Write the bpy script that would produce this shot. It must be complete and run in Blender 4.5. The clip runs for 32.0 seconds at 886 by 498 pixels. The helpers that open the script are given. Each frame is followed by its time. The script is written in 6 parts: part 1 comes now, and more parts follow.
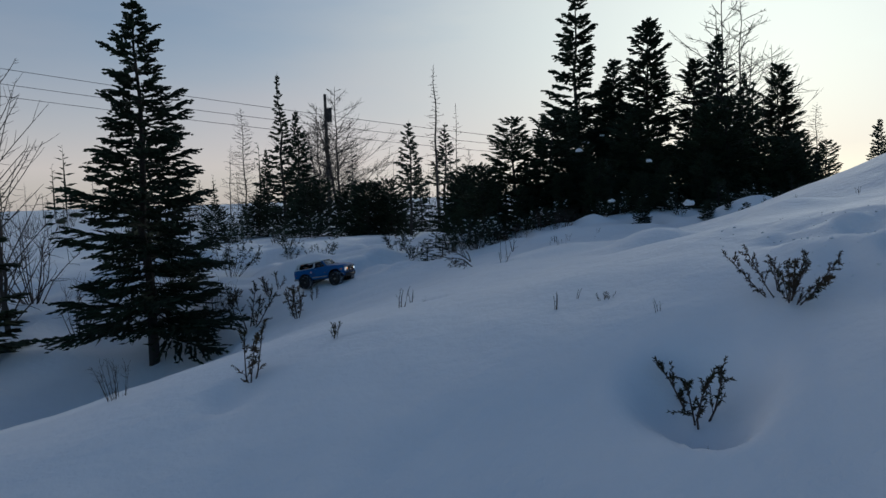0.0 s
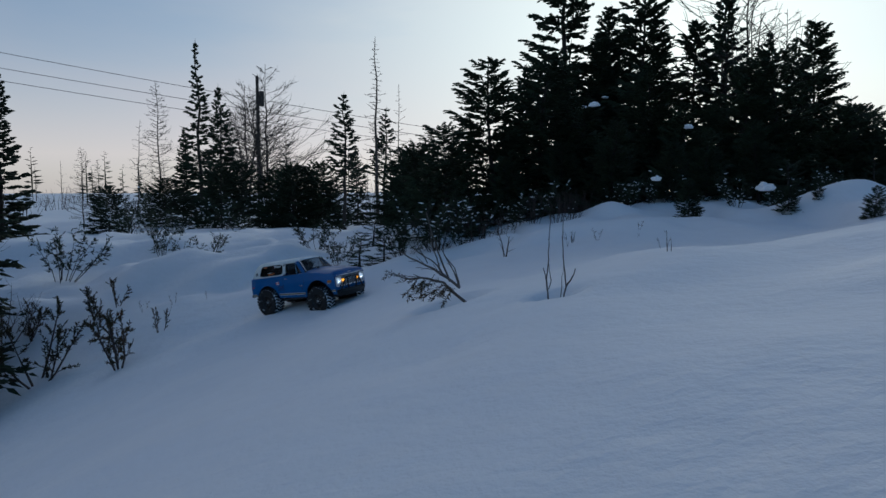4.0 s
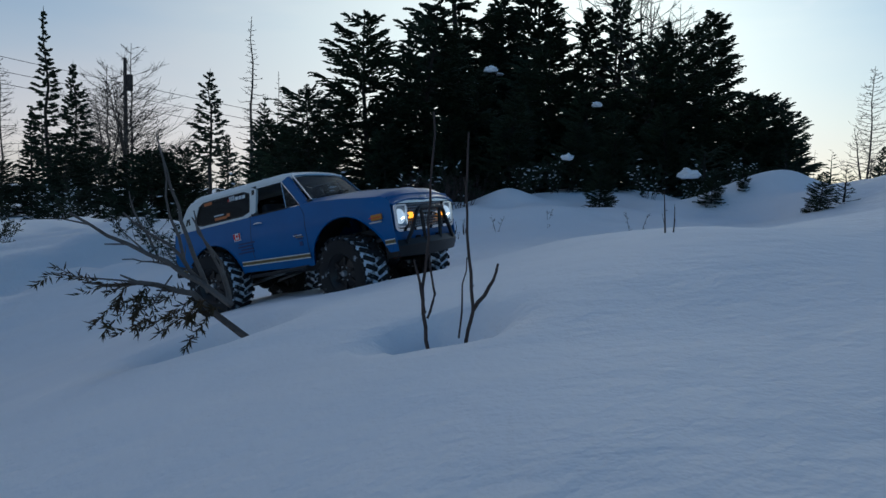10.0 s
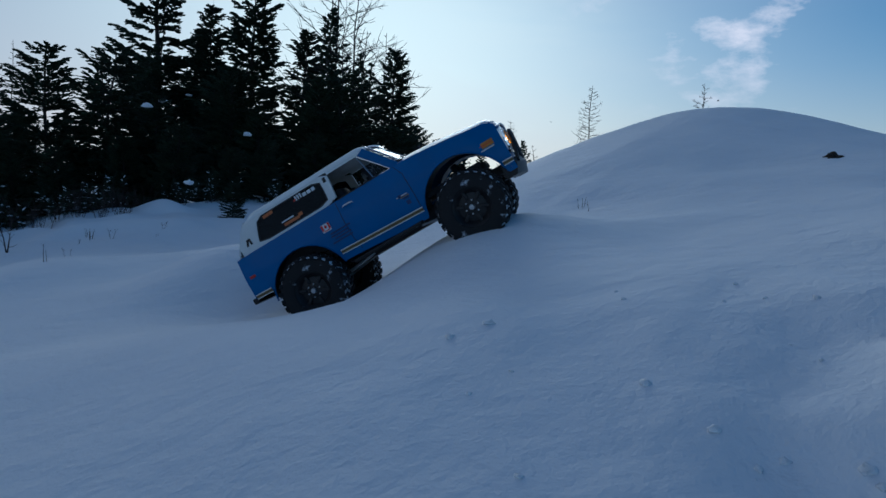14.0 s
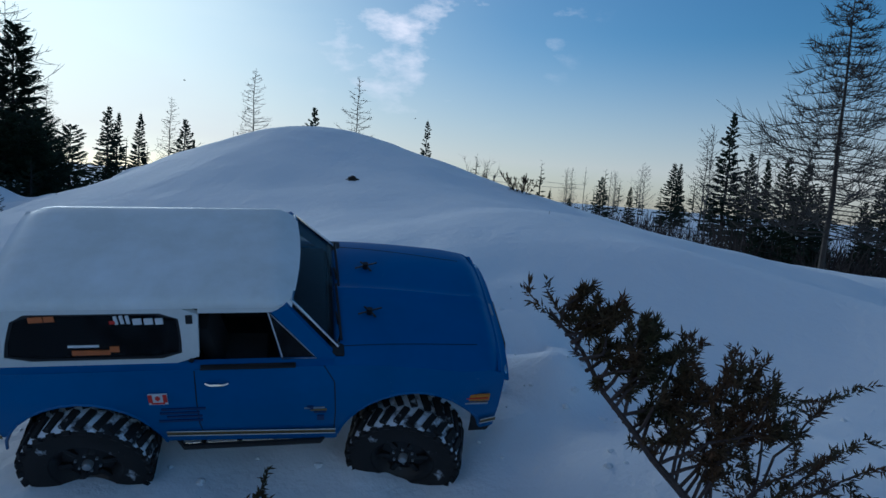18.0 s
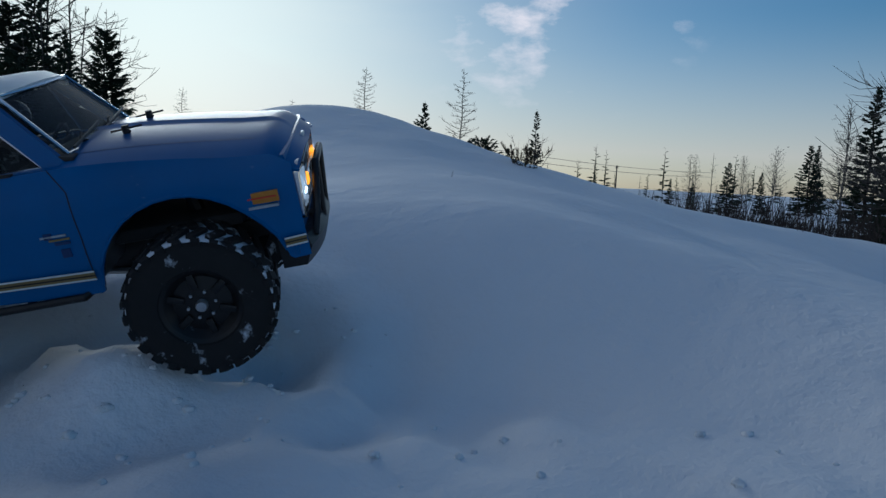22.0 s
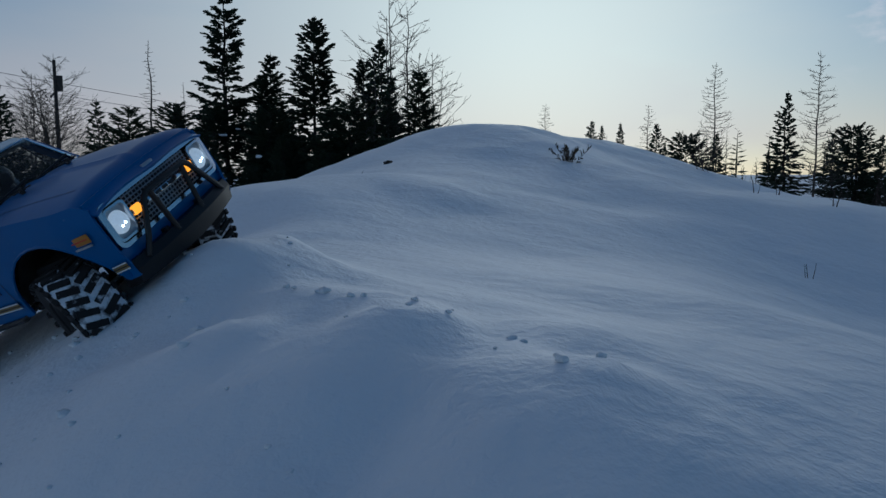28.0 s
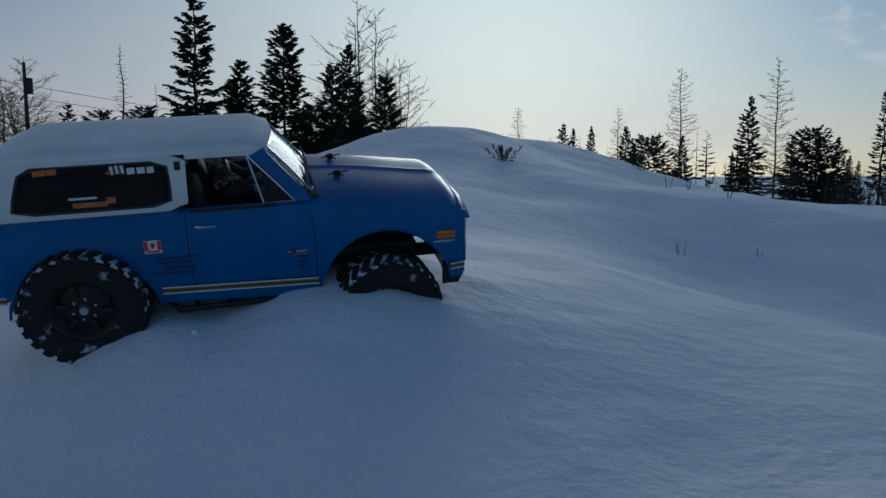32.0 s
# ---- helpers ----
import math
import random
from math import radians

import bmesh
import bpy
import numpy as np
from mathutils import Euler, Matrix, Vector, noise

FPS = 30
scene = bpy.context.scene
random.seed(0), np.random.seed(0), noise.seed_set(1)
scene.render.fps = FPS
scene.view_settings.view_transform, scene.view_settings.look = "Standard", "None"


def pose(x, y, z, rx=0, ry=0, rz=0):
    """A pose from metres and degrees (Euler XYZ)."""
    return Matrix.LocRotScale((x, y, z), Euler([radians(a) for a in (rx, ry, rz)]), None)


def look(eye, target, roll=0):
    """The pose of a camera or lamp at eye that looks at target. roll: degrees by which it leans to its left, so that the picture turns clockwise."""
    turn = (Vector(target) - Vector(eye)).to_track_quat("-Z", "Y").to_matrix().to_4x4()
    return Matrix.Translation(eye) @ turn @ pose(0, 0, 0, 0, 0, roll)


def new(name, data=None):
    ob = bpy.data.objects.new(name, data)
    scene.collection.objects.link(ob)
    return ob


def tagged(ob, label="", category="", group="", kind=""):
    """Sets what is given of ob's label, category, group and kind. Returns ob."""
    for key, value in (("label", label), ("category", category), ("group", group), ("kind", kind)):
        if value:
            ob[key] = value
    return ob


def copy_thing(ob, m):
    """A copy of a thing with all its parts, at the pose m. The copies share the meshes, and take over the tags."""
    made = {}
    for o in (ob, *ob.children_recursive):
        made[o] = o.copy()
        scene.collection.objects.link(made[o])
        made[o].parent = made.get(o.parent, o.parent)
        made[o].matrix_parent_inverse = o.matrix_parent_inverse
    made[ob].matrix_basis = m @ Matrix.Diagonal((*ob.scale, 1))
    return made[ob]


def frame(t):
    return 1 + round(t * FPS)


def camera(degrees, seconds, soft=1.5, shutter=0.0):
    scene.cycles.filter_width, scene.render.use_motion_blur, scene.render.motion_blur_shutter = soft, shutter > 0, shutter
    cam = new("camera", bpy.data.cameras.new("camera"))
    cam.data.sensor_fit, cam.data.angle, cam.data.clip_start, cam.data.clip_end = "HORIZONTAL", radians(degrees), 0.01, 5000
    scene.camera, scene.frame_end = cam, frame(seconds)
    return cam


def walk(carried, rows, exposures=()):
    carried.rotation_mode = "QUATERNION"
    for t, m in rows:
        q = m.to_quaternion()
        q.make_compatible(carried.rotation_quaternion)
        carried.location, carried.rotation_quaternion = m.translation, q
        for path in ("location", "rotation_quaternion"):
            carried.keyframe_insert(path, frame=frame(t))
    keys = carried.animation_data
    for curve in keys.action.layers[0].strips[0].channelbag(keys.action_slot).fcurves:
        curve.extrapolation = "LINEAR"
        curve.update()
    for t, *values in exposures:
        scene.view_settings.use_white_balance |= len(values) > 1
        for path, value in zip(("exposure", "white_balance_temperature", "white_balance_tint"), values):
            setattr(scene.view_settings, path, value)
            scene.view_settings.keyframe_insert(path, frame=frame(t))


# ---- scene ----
cam = camera(64.8, 32.0)
# seconds, place, yaw to the left, pitch up, lean
PATH = [
    (0, 1.167, 2.172, 0.718, 2.43, -4.30, 1.92),
    (0.5, 1.133, 2.480, 0.697, 2.17, -4.27, 1.45),
    (1, 1.094, 2.774, 0.680, 1.35, -4.30, 1.06),
    (1.5, 1.056, 3.061, 0.661, 0.79, -4.38, 0.90),
    (2, 1.036, 3.360, 0.640, 0.41, -4.48, 0.90),
    (2.5, 1.034, 3.669, 0.622, -0.11, -4.49, 0.75),
    (3, 1.039, 3.964, 0.604, -1.09, -4.54, 0.56),
    (3.5, 1.043, 4.238, 0.582, -1.86, -4.65, 0.49),
    (5.5, 1.026, 5.247, 0.501, -5.36, -4.63, -0.66),
    (6, 1.035, 5.391, 0.464, -5.78, -4.81, -0.42),
    (6.5, 1.049, 5.495, 0.431, -6.23, -4.58, -0.95),
    (7, 1.068, 5.547, 0.420, -6.54, -4.60, -0.84),
    (7.5, 1.095, 5.560, 0.428, -7.31, -4.54, -0.92),
    (8, 1.130, 5.557, 0.444, -8.34, -4.52, -0.93),
    (8.5, 1.160, 5.545, 0.459, -9.49, -4.55, -1.04),
    (9, 1.178, 5.507, 0.462, -10.61, -4.57, -1.28),
    (9.5, 1.192, 5.445, 0.456, -11.69, -4.42, -1.74),
    (10, 1.218, 5.379, 0.463, -12.06, -4.55, -1.40),
    (10.5, 1.266, 5.309, 0.488, -12.58, -4.84, -0.74),
    (11, 1.337, 5.214, 0.518, -14.08, -4.87, -0.74),
    (11.5, 1.420, 5.076, 0.571, -16.07, -4.89, -0.90),
    (12, 1.500, 4.888, 0.610, -18.15, -4.89, -1.16),
    (12.5, 1.564, 4.661, 0.649, -20.61, -4.93, -1.55),
    (13, 1.613, 4.407, 0.682, -22.50, -4.94, -1.86),
    (13.5, 1.648, 4.138, 0.698, -25.43, -4.61, -2.05),
    (14, 1.656, 3.893, 0.704, -29.63, -5.03, -3.81),
    (14.5, 1.639, 3.694, 0.687, -33.88, -5.13, -4.88),
    (16.5, 1.718, 3.667, 0.742, -45.21, -5.07, -3.33),
    (17, 1.669, 3.551, 0.816, -48.83, -4.93, -3.74),
    (17.5, 1.593, 3.408, 0.832, -52.93, -4.72, -4.20),
    (18, 1.535, 3.265, 0.839, -55.89, -4.64, -4.60),
    (18.5, 1.549, 3.157, 0.838, -57.32, -4.62, -4.56),
    (19, 1.622, 3.079, 0.838, -57.93, -4.63, -4.24),
    (19.5, 1.725, 3.017, 0.888, -57.37, -4.67, -4.08),
    (20, 1.847, 2.984, 0.933, -56.39, -4.79, -3.97),
    (20.5, 1.955, 2.978, 0.880, -54.72, -5.06, -3.74),
    (21, 2.019, 2.971, 0.821, -52.04, -5.38, -3.41),
    (21.5, 2.071, 2.976, 0.797, -48.73, -5.64, -3.35),
    (22, 2.155, 3.039, 0.798, -45.84, -5.75, -2.96),
    (22.5, 2.261, 3.120, 0.821, -44.39, -5.90, -3.15),
    (23, 2.365, 3.117, 0.814, -43.49, -5.95, -3.22),
    (23.5, 2.461, 3.022, 0.790, -41.78, -5.80, -2.41),
    (24, 2.550, 2.871, 0.774, -36.69, -5.87, -0.64),
    (24.5, 2.628, 2.626, 0.774, -30.83, -5.87, 0.30),
    (25, 2.698, 2.274, 0.771, -25.36, -5.99, 0.86),
    (25.5, 2.762, 1.924, 0.788, -19.27, -6.10, 1.06),
    (26, 2.816, 1.685, 0.809, -16.54, -6.16, 0.74),
    (26.5, 2.860, 1.554, 0.815, -15.50, -6.11, 0.54),
    (28.5, 2.862, 1.494, 0.793, -15.31, -5.99, 0.18),
    (29, 2.849, 1.446, 0.820, -15.33, -5.95, 0.22),
    (29.5, 2.838, 1.377, 0.846, -15.40, -5.88, 0.28),
    (30, 2.826, 1.304, 0.872, -15.77, -5.85, 0.25),
    (30.5, 2.814, 1.245, 0.834, -16.20, -5.81, 0.10),
    (31, 2.818, 1.189, 0.786, -16.38, -5.74, 0.17),
    (31.5, 2.855, 1.133, 0.775, -16.51, -5.75, 0.32),
    (32, 2.919, 1.084, 0.766, -17.17, -5.81, 0.36),
]


def camera_pose(x, y, z, yaw, pitch, lean):
    """A camera's pose from its turn to the left of +y, its tilt up and its lean."""
    return pose(x, y, z, 90 + pitch, 0, yaw) @ pose(0, 0, 0, 0, 0, -lean)


walk(cam, [(t, camera_pose(x, y, z, yaw, pitch, lean)) for t, x, y, z, yaw, pitch, lean in PATH], exposures=[(0, 0.85, 5650, 2), (3, 1.0, 5500, 2), (6, 1.0, 5400, 1), (9, 1.08, 5400, 0), (11, 0.95, 5300, 0), (13, 0.62, 4800, -1), (17, 0.85, 4700, -2), (20, 0.78, 5100, 0), (23, 0.68, 5150, 0), (26, 0.55, 5150, 0), (32, 0.43, 5200, 0)])


# ---------------------------------------------------------------- world and light
SUN_AZ = 23.0     # degrees from +y towards +x
world = bpy.data.worlds.new("winter_sky")
scene.world = world
world.use_nodes = True
wn, wl = world.node_tree.nodes, world.node_tree.links
wn.clear()


def wnode(kind, **values):
    n = wn.new(kind)
    for key, value in values.items():
        n.inputs[key].default_value = value
    return n


def wmath(op, a, b=None, clamp=False):
    n = wn.new("ShaderNodeMath")
    n.operation, n.use_clamp = op, clamp
    for i, v in enumerate((a, b)):
        if v is None:
            continue
        if hasattr(v, "links"):
            wl.new(v, n.inputs[i])
        else:
            n.inputs[i].default_value = v
    return n.outputs[0]


def wmix(fac, a, b, blend="MIX"):
    n = wn.new("ShaderNodeMix")
    n.data_type, n.blend_type = "RGBA", blend
    for i, v in ((0, fac), (6, a), (7, b)):
        if hasattr(v, "links"):
            wl.new(v, n.inputs[i])
        else:
            n.inputs[i].default_value = v
    return n.outputs[2]


sky = wn.new("ShaderNodeTexSky")
sky.sky_type = "NISHITA"
sky.sun_disc = False
sky.sun_elevation = radians(7.0)
sky.sun_rotation = radians(SUN_AZ)
sky.altitude, sky.air_density, sky.dust_density, sky.ozone_density = 0.0, 1.0, 0.6, 1.6
co = wn.new("ShaderNodeTexCoord").outputs["Generated"]
sep = wn.new("ShaderNodeSeparateXYZ")
wl.new(co, sep.inputs[0])
dot = wn.new("ShaderNodeVectorMath")
dot.operation = "DOT_PRODUCT"
wl.new(co, dot.inputs[0])
dot.inputs[1].default_value = (math.sin(radians(SUN_AZ)) * 0.985, math.cos(radians(SUN_AZ)) * 0.985, 0.17)
near_sun = wmath("MAXIMUM", dot.outputs["Value"], 0.0)
# thin high cloud, thickest on the sun's side and over the west
veil_map = wn.new("ShaderNodeMapping")
veil_map.inputs["Scale"].default_value = (1.2, 1.2, 5.0)
wl.new(co, veil_map.inputs[0])
veil = wnode("ShaderNodeTexNoise", Scale=1.6, Detail=5.0, Roughness=0.55)
wl.new(veil_map.outputs[0], veil.inputs["Vector"])
side = wmath("ADD", wmath("ADD", wmath("MULTIPLY", sep.outputs[0], -0.75), wmath("MULTIPLY", sep.outputs[1], 0.75)), 0.28, True)
low = wmath("SUBTRACT", 1.0, wmath("MULTIPLY", wmath("ABSOLUTE", sep.outputs[2]), 2.2), True)
cover = wmath("MULTIPLY", wmath("ADD", wmath("MULTIPLY", side, 0.8), wmath("MULTIPLY", wmath("POWER", near_sun, 7.0), 0.9)), wmath("ADD", wmath("MULTIPLY", veil.outputs["Fac"], 0.9), 0.35), True)
VEIL_GREY, VEIL_SUN = (2.6, 2.42, 2.55, 1), (6.9, 6.4, 5.4, 1)
veil_colour = wmix(wmath("POWER", near_sun, 9.0), VEIL_GREY, VEIL_SUN)
# rosy band just above the horizon, away from the sun's glow
band = wmath("POWER", wmath("SUBTRACT", 1.0, wmath("MULTIPLY", wmath("ABSOLUTE", wmath("SUBTRACT", sep.outputs[2], 0.05)), 5.5), True), 1.5)
thin_haze = wmix(1.0, sky.outputs[0], (0.44, 0.57, 0.72, 1), "MULTIPLY")
skyc = wmix(wmath("MULTIPLY", cover, 0.85), thin_haze, veil_colour)
skyc = wmix(wmath("MULTIPLY", band, 0.5), skyc, (5.9, 4.3, 3.7, 1))
# small fair-weather clouds, tinted pink
puff_map = wn.new("ShaderNodeMapping")
puff_map.inputs["Scale"].default_value = (7.0, 7.0, 15.0)
wl.new(co, puff_map.inputs[0])
puff = wnode("ShaderNodeTexNoise", Scale=1.25, Detail=6.0, Roughness=0.6)
wl.new(puff_map.outputs[0], puff.inputs["Vector"])
puff_dot = wn.new("ShaderNodeVectorMath")
puff_dot.operation = "DOT_PRODUCT"
wl.new(co, puff_dot.inputs[0])
puff_dot.inputs[1].default_value = (0.745, 0.58, 0.33)
puff_area = wmath("MULTIPLY", wmath("SUBTRACT", puff_dot.outputs["Value"], 0.962), 32.0, True)
puff_fac = wmath("MULTIPLY", wmath("MULTIPLY", wmath("SUBTRACT", puff.outputs["Fac"], 0.55), 6.0, True), puff_area)
skyc = wmix(wmath("MULTIPLY", puff_fac, 0.75), skyc, (7.2, 5.7, 5.2, 1))
background = wn.new("ShaderNodeBackground")
background.inputs["Strength"].default_value = 0.085
wl.new(skyc, background.inputs[0])
world_out = wn.new("ShaderNodeOutputWorld")
wl.new(background.outputs[0], world_out.inputs[0])

sun_data = bpy.data.lights.new("sun", "SUN")
sun_data.energy, sun_data.angle, sun_data.color = 0.55, radians(24), (1.0, 0.9, 0.78)
sun = new("sun", sun_data)
sun.matrix_world = look((60 * math.sin(radians(SUN_AZ)), 60 * math.cos(radians(SUN_AZ)), 12.5), (0, 0, 0))


# ---------------------------------------------------------------- materials
def material(name, colour, rough=0.6, metal=0.0, vary=0.0, scale=8.0, other=None, bump=0.0, bump_scale=60.0, fine=0.0, island=0.0, coat=0.0, spec=0.5, glow=None, patch=None, random_ob=0.0):
    """A surface with colour variation at two scales and relief. other: the second colour; patch: (colour, scale, low, high) of a cover with its own outline."""
    m = bpy.data.materials.new(name)
    m.use_nodes = True
    n, l = m.node_tree.nodes, m.node_tree.links
    p = n["Principled BSDF"]
    p.inputs["Roughness"].default_value, p.inputs["Metallic"].default_value = rough, metal
    p.inputs["Specular IOR Level"].default_value = spec
    p.inputs["Coat Weight"].default_value = coat
    p.inputs["Coat Roughness"].default_value = 0.12
    c4 = (*colour, 1)
    p.inputs["Base Color"].default_value = c4
    tc = n.new("ShaderNodeTexCoord").outputs["Object"]

    def noise_tex(s, detail=4.0, r=0.6):
        t = n.new("ShaderNodeTexNoise")
        t.inputs["Scale"].default_value, t.inputs["Detail"].default_value, t.inputs["Roughness"].default_value = s, detail, r
        l.new(tc, t.inputs["Vector"])
        return t.outputs["Fac"]

    def mixed(f, a, b, blend="MIX"):
        x = n.new("ShaderNodeMix")
        x.data_type, x.blend_type = "RGBA", blend
        for i, v in ((0, f), (6, a), (7, b)):
            if hasattr(v, "links"):
                l.new(v, x.inputs[i])
            else:
                x.inputs[i].default_value = v
        return x.outputs[2]

    def ramp(v, lo, hi):
        r = n.new("ShaderNodeMapRange")
        r.inputs["From Min"].default_value, r.inputs["From Max"].default_value = lo, hi
        l.new(v, r.inputs["Value"])
        return r.outputs[0]

    out = None
    if vary or other:
        second = (*(other or [c * (1 - vary) for c in colour]), 1)
        out = mixed(ramp(noise_tex(scale), 0.35, 0.68), c4, second)
        if vary:
            out = mixed(ramp(noise_tex(scale * 7.3, 3.0), 0.3, 0.8), out, mixed(1.0, out, (1 - vary * 0.6,) * 3 + (1,), "MULTIPLY"))
    if island or random_ob:
        src = n.new("ShaderNodeNewGeometry").outputs["Random Per Island"] if island else n.new("ShaderNodeObjectInfo").outputs["Random"]
        k = island or random_ob
        out = mixed(src, out or c4, mixed(1.0, out or c4, (1 - k,) * 3 + (1,), "MULTIPLY"))
    if patch:
        pc, ps, lo, hi = patch
        out = mixed(ramp(noise_tex(ps, 5.0, 0.65), lo, hi), out or c4, (*pc, 1))
    if out is not None:
        l.new(out, p.inputs["Base Color"])
    if bump:
        b = n.new("ShaderNodeBump")
        b.inputs["Strength"].default_value, b.inputs["Distance"].default_value = bump, 1.0 / bump_scale * 0.25
        l.new(noise_tex(bump_scale, 5.0), b.inputs["Height"])
        last = b
        if fine:
            f = n.new("ShaderNodeBump")
            f.inputs["Strength"].default_value, f.inputs["Distance"].default_value = fine, 0.002
            l.new(noise_tex(bump_scale * 9, 3.0), f.inputs["Height"])
            l.new(b.outputs[0], f.inputs["Normal"])
            last = f
        l.new(last.outputs[0], p.inputs["Normal"])
    if glow:
        p.inputs["Emission Color"].default_value, p.inputs["Emission Strength"].default_value = (*glow[:3], 1), glow[3]
    return m


def glass(name, tint, rough=0.03, clear=0.75):
    """Thin tinted plastic glass: partly clear, glossy."""
    m = bpy.data.materials.new(name)
    m.use_nodes = True
    n, l = m.node_tree.nodes, m.node_tree.links
    n.clear()
    o = n.new("ShaderNodeOutputMaterial")
    t = n.new("ShaderNodeBsdfTransparent")
    t.inputs[0].default_value = (*tint, 1)
    g = n.new("ShaderNodeBsdfPrincipled")
    g.inputs["Base Color"].default_value, g.inputs["Roughness"].default_value = (0.02, 0.022, 0.025, 1), rough
    mx = n.new("ShaderNodeMixShader")
    mx.inputs[0].default_value = 1 - clear
    l.new(t.outputs[0], mx.inputs[1]), l.new(g.outputs[0], mx.inputs[2]), l.new(mx.outputs[0], o.inputs[0])
    return m


SNOW = material("snow", (0.87, 0.88, 0.90), 0.75, vary=0.05, scale=1.3, other=(0.82, 0.84, 0.88), bump=0.55, bump_scale=16.0, fine=0.35, spec=0.2)
SNOW_LUMP = material("fluffy_snow", (0.86, 0.88, 0.90), 0.85, bump=0.6, bump_scale=70.0, fine=0.4, vary=0.04, spec=0.2)
NEEDLE = material("spruce_needles", (0.036, 0.056, 0.029), 0.8, vary=0.3, scale=3.0, other=(0.012, 0.022, 0.012), island=0.55, spec=0.2)
NEEDLE_FIR = material("fir_needles", (0.048, 0.072, 0.036), 0.75, vary=0.3, scale=4.0, other=(0.014, 0.026, 0.013), island=0.55, spec=0.25)
NEEDLE_BROWN = material("juniper_needles", (0.13, 0.078, 0.040), 0.8, vary=0.4, scale=30.0, other=(0.05, 0.055, 0.025), island=0.6, spec=0.2)
NEEDLE_OLIVE = material("olive_needles", (0.05, 0.052, 0.022), 0.8, vary=0.4, scale=30.0, other=(0.075, 0.05, 0.026), island=0.6, spec=0.2)
NEEDLE_RUST = material("rusty_needles", (0.15, 0.080, 0.042), 0.8, vary=0.4, scale=22.0, other=(0.065, 0.065, 0.030), island=0.6, spec=0.2)
BARK = material("bark", (0.075, 0.062, 0.052), 0.9, vary=0.4, scale=9.0, other=(0.045, 0.038, 0.033), bump=0.6, bump_scale=40.0)
BARK_DARK = material("dark_bark", (0.035, 0.030, 0.026), 0.9, vary=0.4, scale=9.0, bump=0.6, bump_scale=40.0)
BARK_GREY = material("weathered_bark", (0.16, 0.14, 0.125), 0.9, vary=0.4, scale=40.0, other=(0.09, 0.075, 0.065), bump=0.6, bump_scale=200.0)
TWIG = material("twig_bark", (0.075, 0.052, 0.045), 0.85, vary=0.4, scale=60.0, bump=0.4, bump_scale=300.0)
LEAF_RED = material("dry_leaf", (0.12, 0.045, 0.025), 0.8, vary=0.4, scale=60.0, island=0.4)
BRUSH = material("brown_brush", (0.060, 0.042, 0.034), 0.9, vary=0.3, scale=2.0, island=0.5)
EARTH = material("dark_earth", (0.028, 0.022, 0.018), 0.95, vary=0.5, scale=30.0, other=(0.06, 0.045, 0.03), bump=0.8, bump_scale=60.0)
POLE_WOOD = material("pole_wood", (0.05, 0.045, 0.04), 0.9, vary=0.3, scale=3.0)
CABLE = material("cable", (0.03, 0.03, 0.032), 0.6)

PAINT = material("blue_paint", (0.003, 0.100, 0.31), 0.42, vary=0.10, scale=14.0, other=(0.004, 0.088, 0.27), coat=0.12, spec=0.35, bump=0.03, bump_scale=400.0, patch=((0.22, 0.32, 0.44), 55.0, 0.70, 1.0))
ROOF_WHITE = material("white_plastic", (0.74, 0.76, 0.75), 0.5, vary=0.06, scale=20.0, patch=((0.84, 0.87, 0.90), 16.0, 0.40, 0.75), bump=0.12, bump_scale=150.0)
WHITE_TRIM = material("white_trim", (0.70, 0.72, 0.71), 0.45, vary=0.08, scale=40.0)
BLACK = material("black_plastic", (0.012, 0.012, 0.013), 0.5, vary=0.3, scale=30.0, bump=0.1, bump_scale=300.0)
BLACK_METAL = material("black_metal", (0.016, 0.016, 0.017), 0.42, 0.3, vary=0.3, scale=40.0, patch=((0.5, 0.53, 0.58), 60.0, 0.66, 0.9))
RUBBER = material("tyre_rubber", (0.011, 0.011, 0.012), 0.85, vary=0.3, scale=40.0, bump=0.2, bump_scale=300.0, patch=((0.75, 0.79, 0.85), 48.0, 0.60, 0.75))
TREAD_SNOW = material("snow_packed_rubber", (0.80, 0.83, 0.88), 0.85, bump=0.5, bump_scale=150.0, patch=((0.02, 0.02, 0.022), 34.0, 0.46, 0.56))
CHROME = material("chrome", (0.75, 0.76, 0.78), 0.16, 1.0, vary=0.12, scale=60.0)
SILVER = material("silver_plastic", (0.50, 0.52, 0.54), 0.32, 0.75, vary=0.15, scale=80.0)
GOLD = material("stripe_gold", (0.24, 0.17, 0.06), 0.5, vary=0.15, scale=50.0)
AMBER = material("amber_lens", (0.75, 0.22, 0.01), 0.25, glow=(1.0, 0.33, 0.02, 1.0))
AMBER_DULL = material("amber_sticker", (0.50, 0.20, 0.015), 0.4, vary=0.15, scale=90.0)
RED_LENS = material("red_lens", (0.38, 0.02, 0.015), 0.3)
ORANGE_METAL = material("orange_anodised", (0.45, 0.07, 0.015), 0.4, 0.5)
LAMP = material("headlight_lens", (0.60, 0.66, 0.74), 0.12, 0.2, glow=(0.85, 0.92, 1.0, 0.22), vary=0.3, scale=120.0)
LED = material("headlight_led", (0.9, 0.95, 1.0), 0.2, glow=(0.85, 0.93, 1.0, 3.0))
STICKER_WHITE = material("sticker_white", (0.72, 0.74, 0.76), 0.5, vary=0.08, scale=80.0)
STICKER_RED = material("sticker_red", (0.55, 0.03, 0.02), 0.5)
STICKER_ORANGE = material("sticker_orange", (0.55, 0.16, 0.04), 0.5, vary=0.2, scale=90.0)
STICKER_DARK = material("sticker_dark", (0.006, 0.03, 0.12), 0.45)
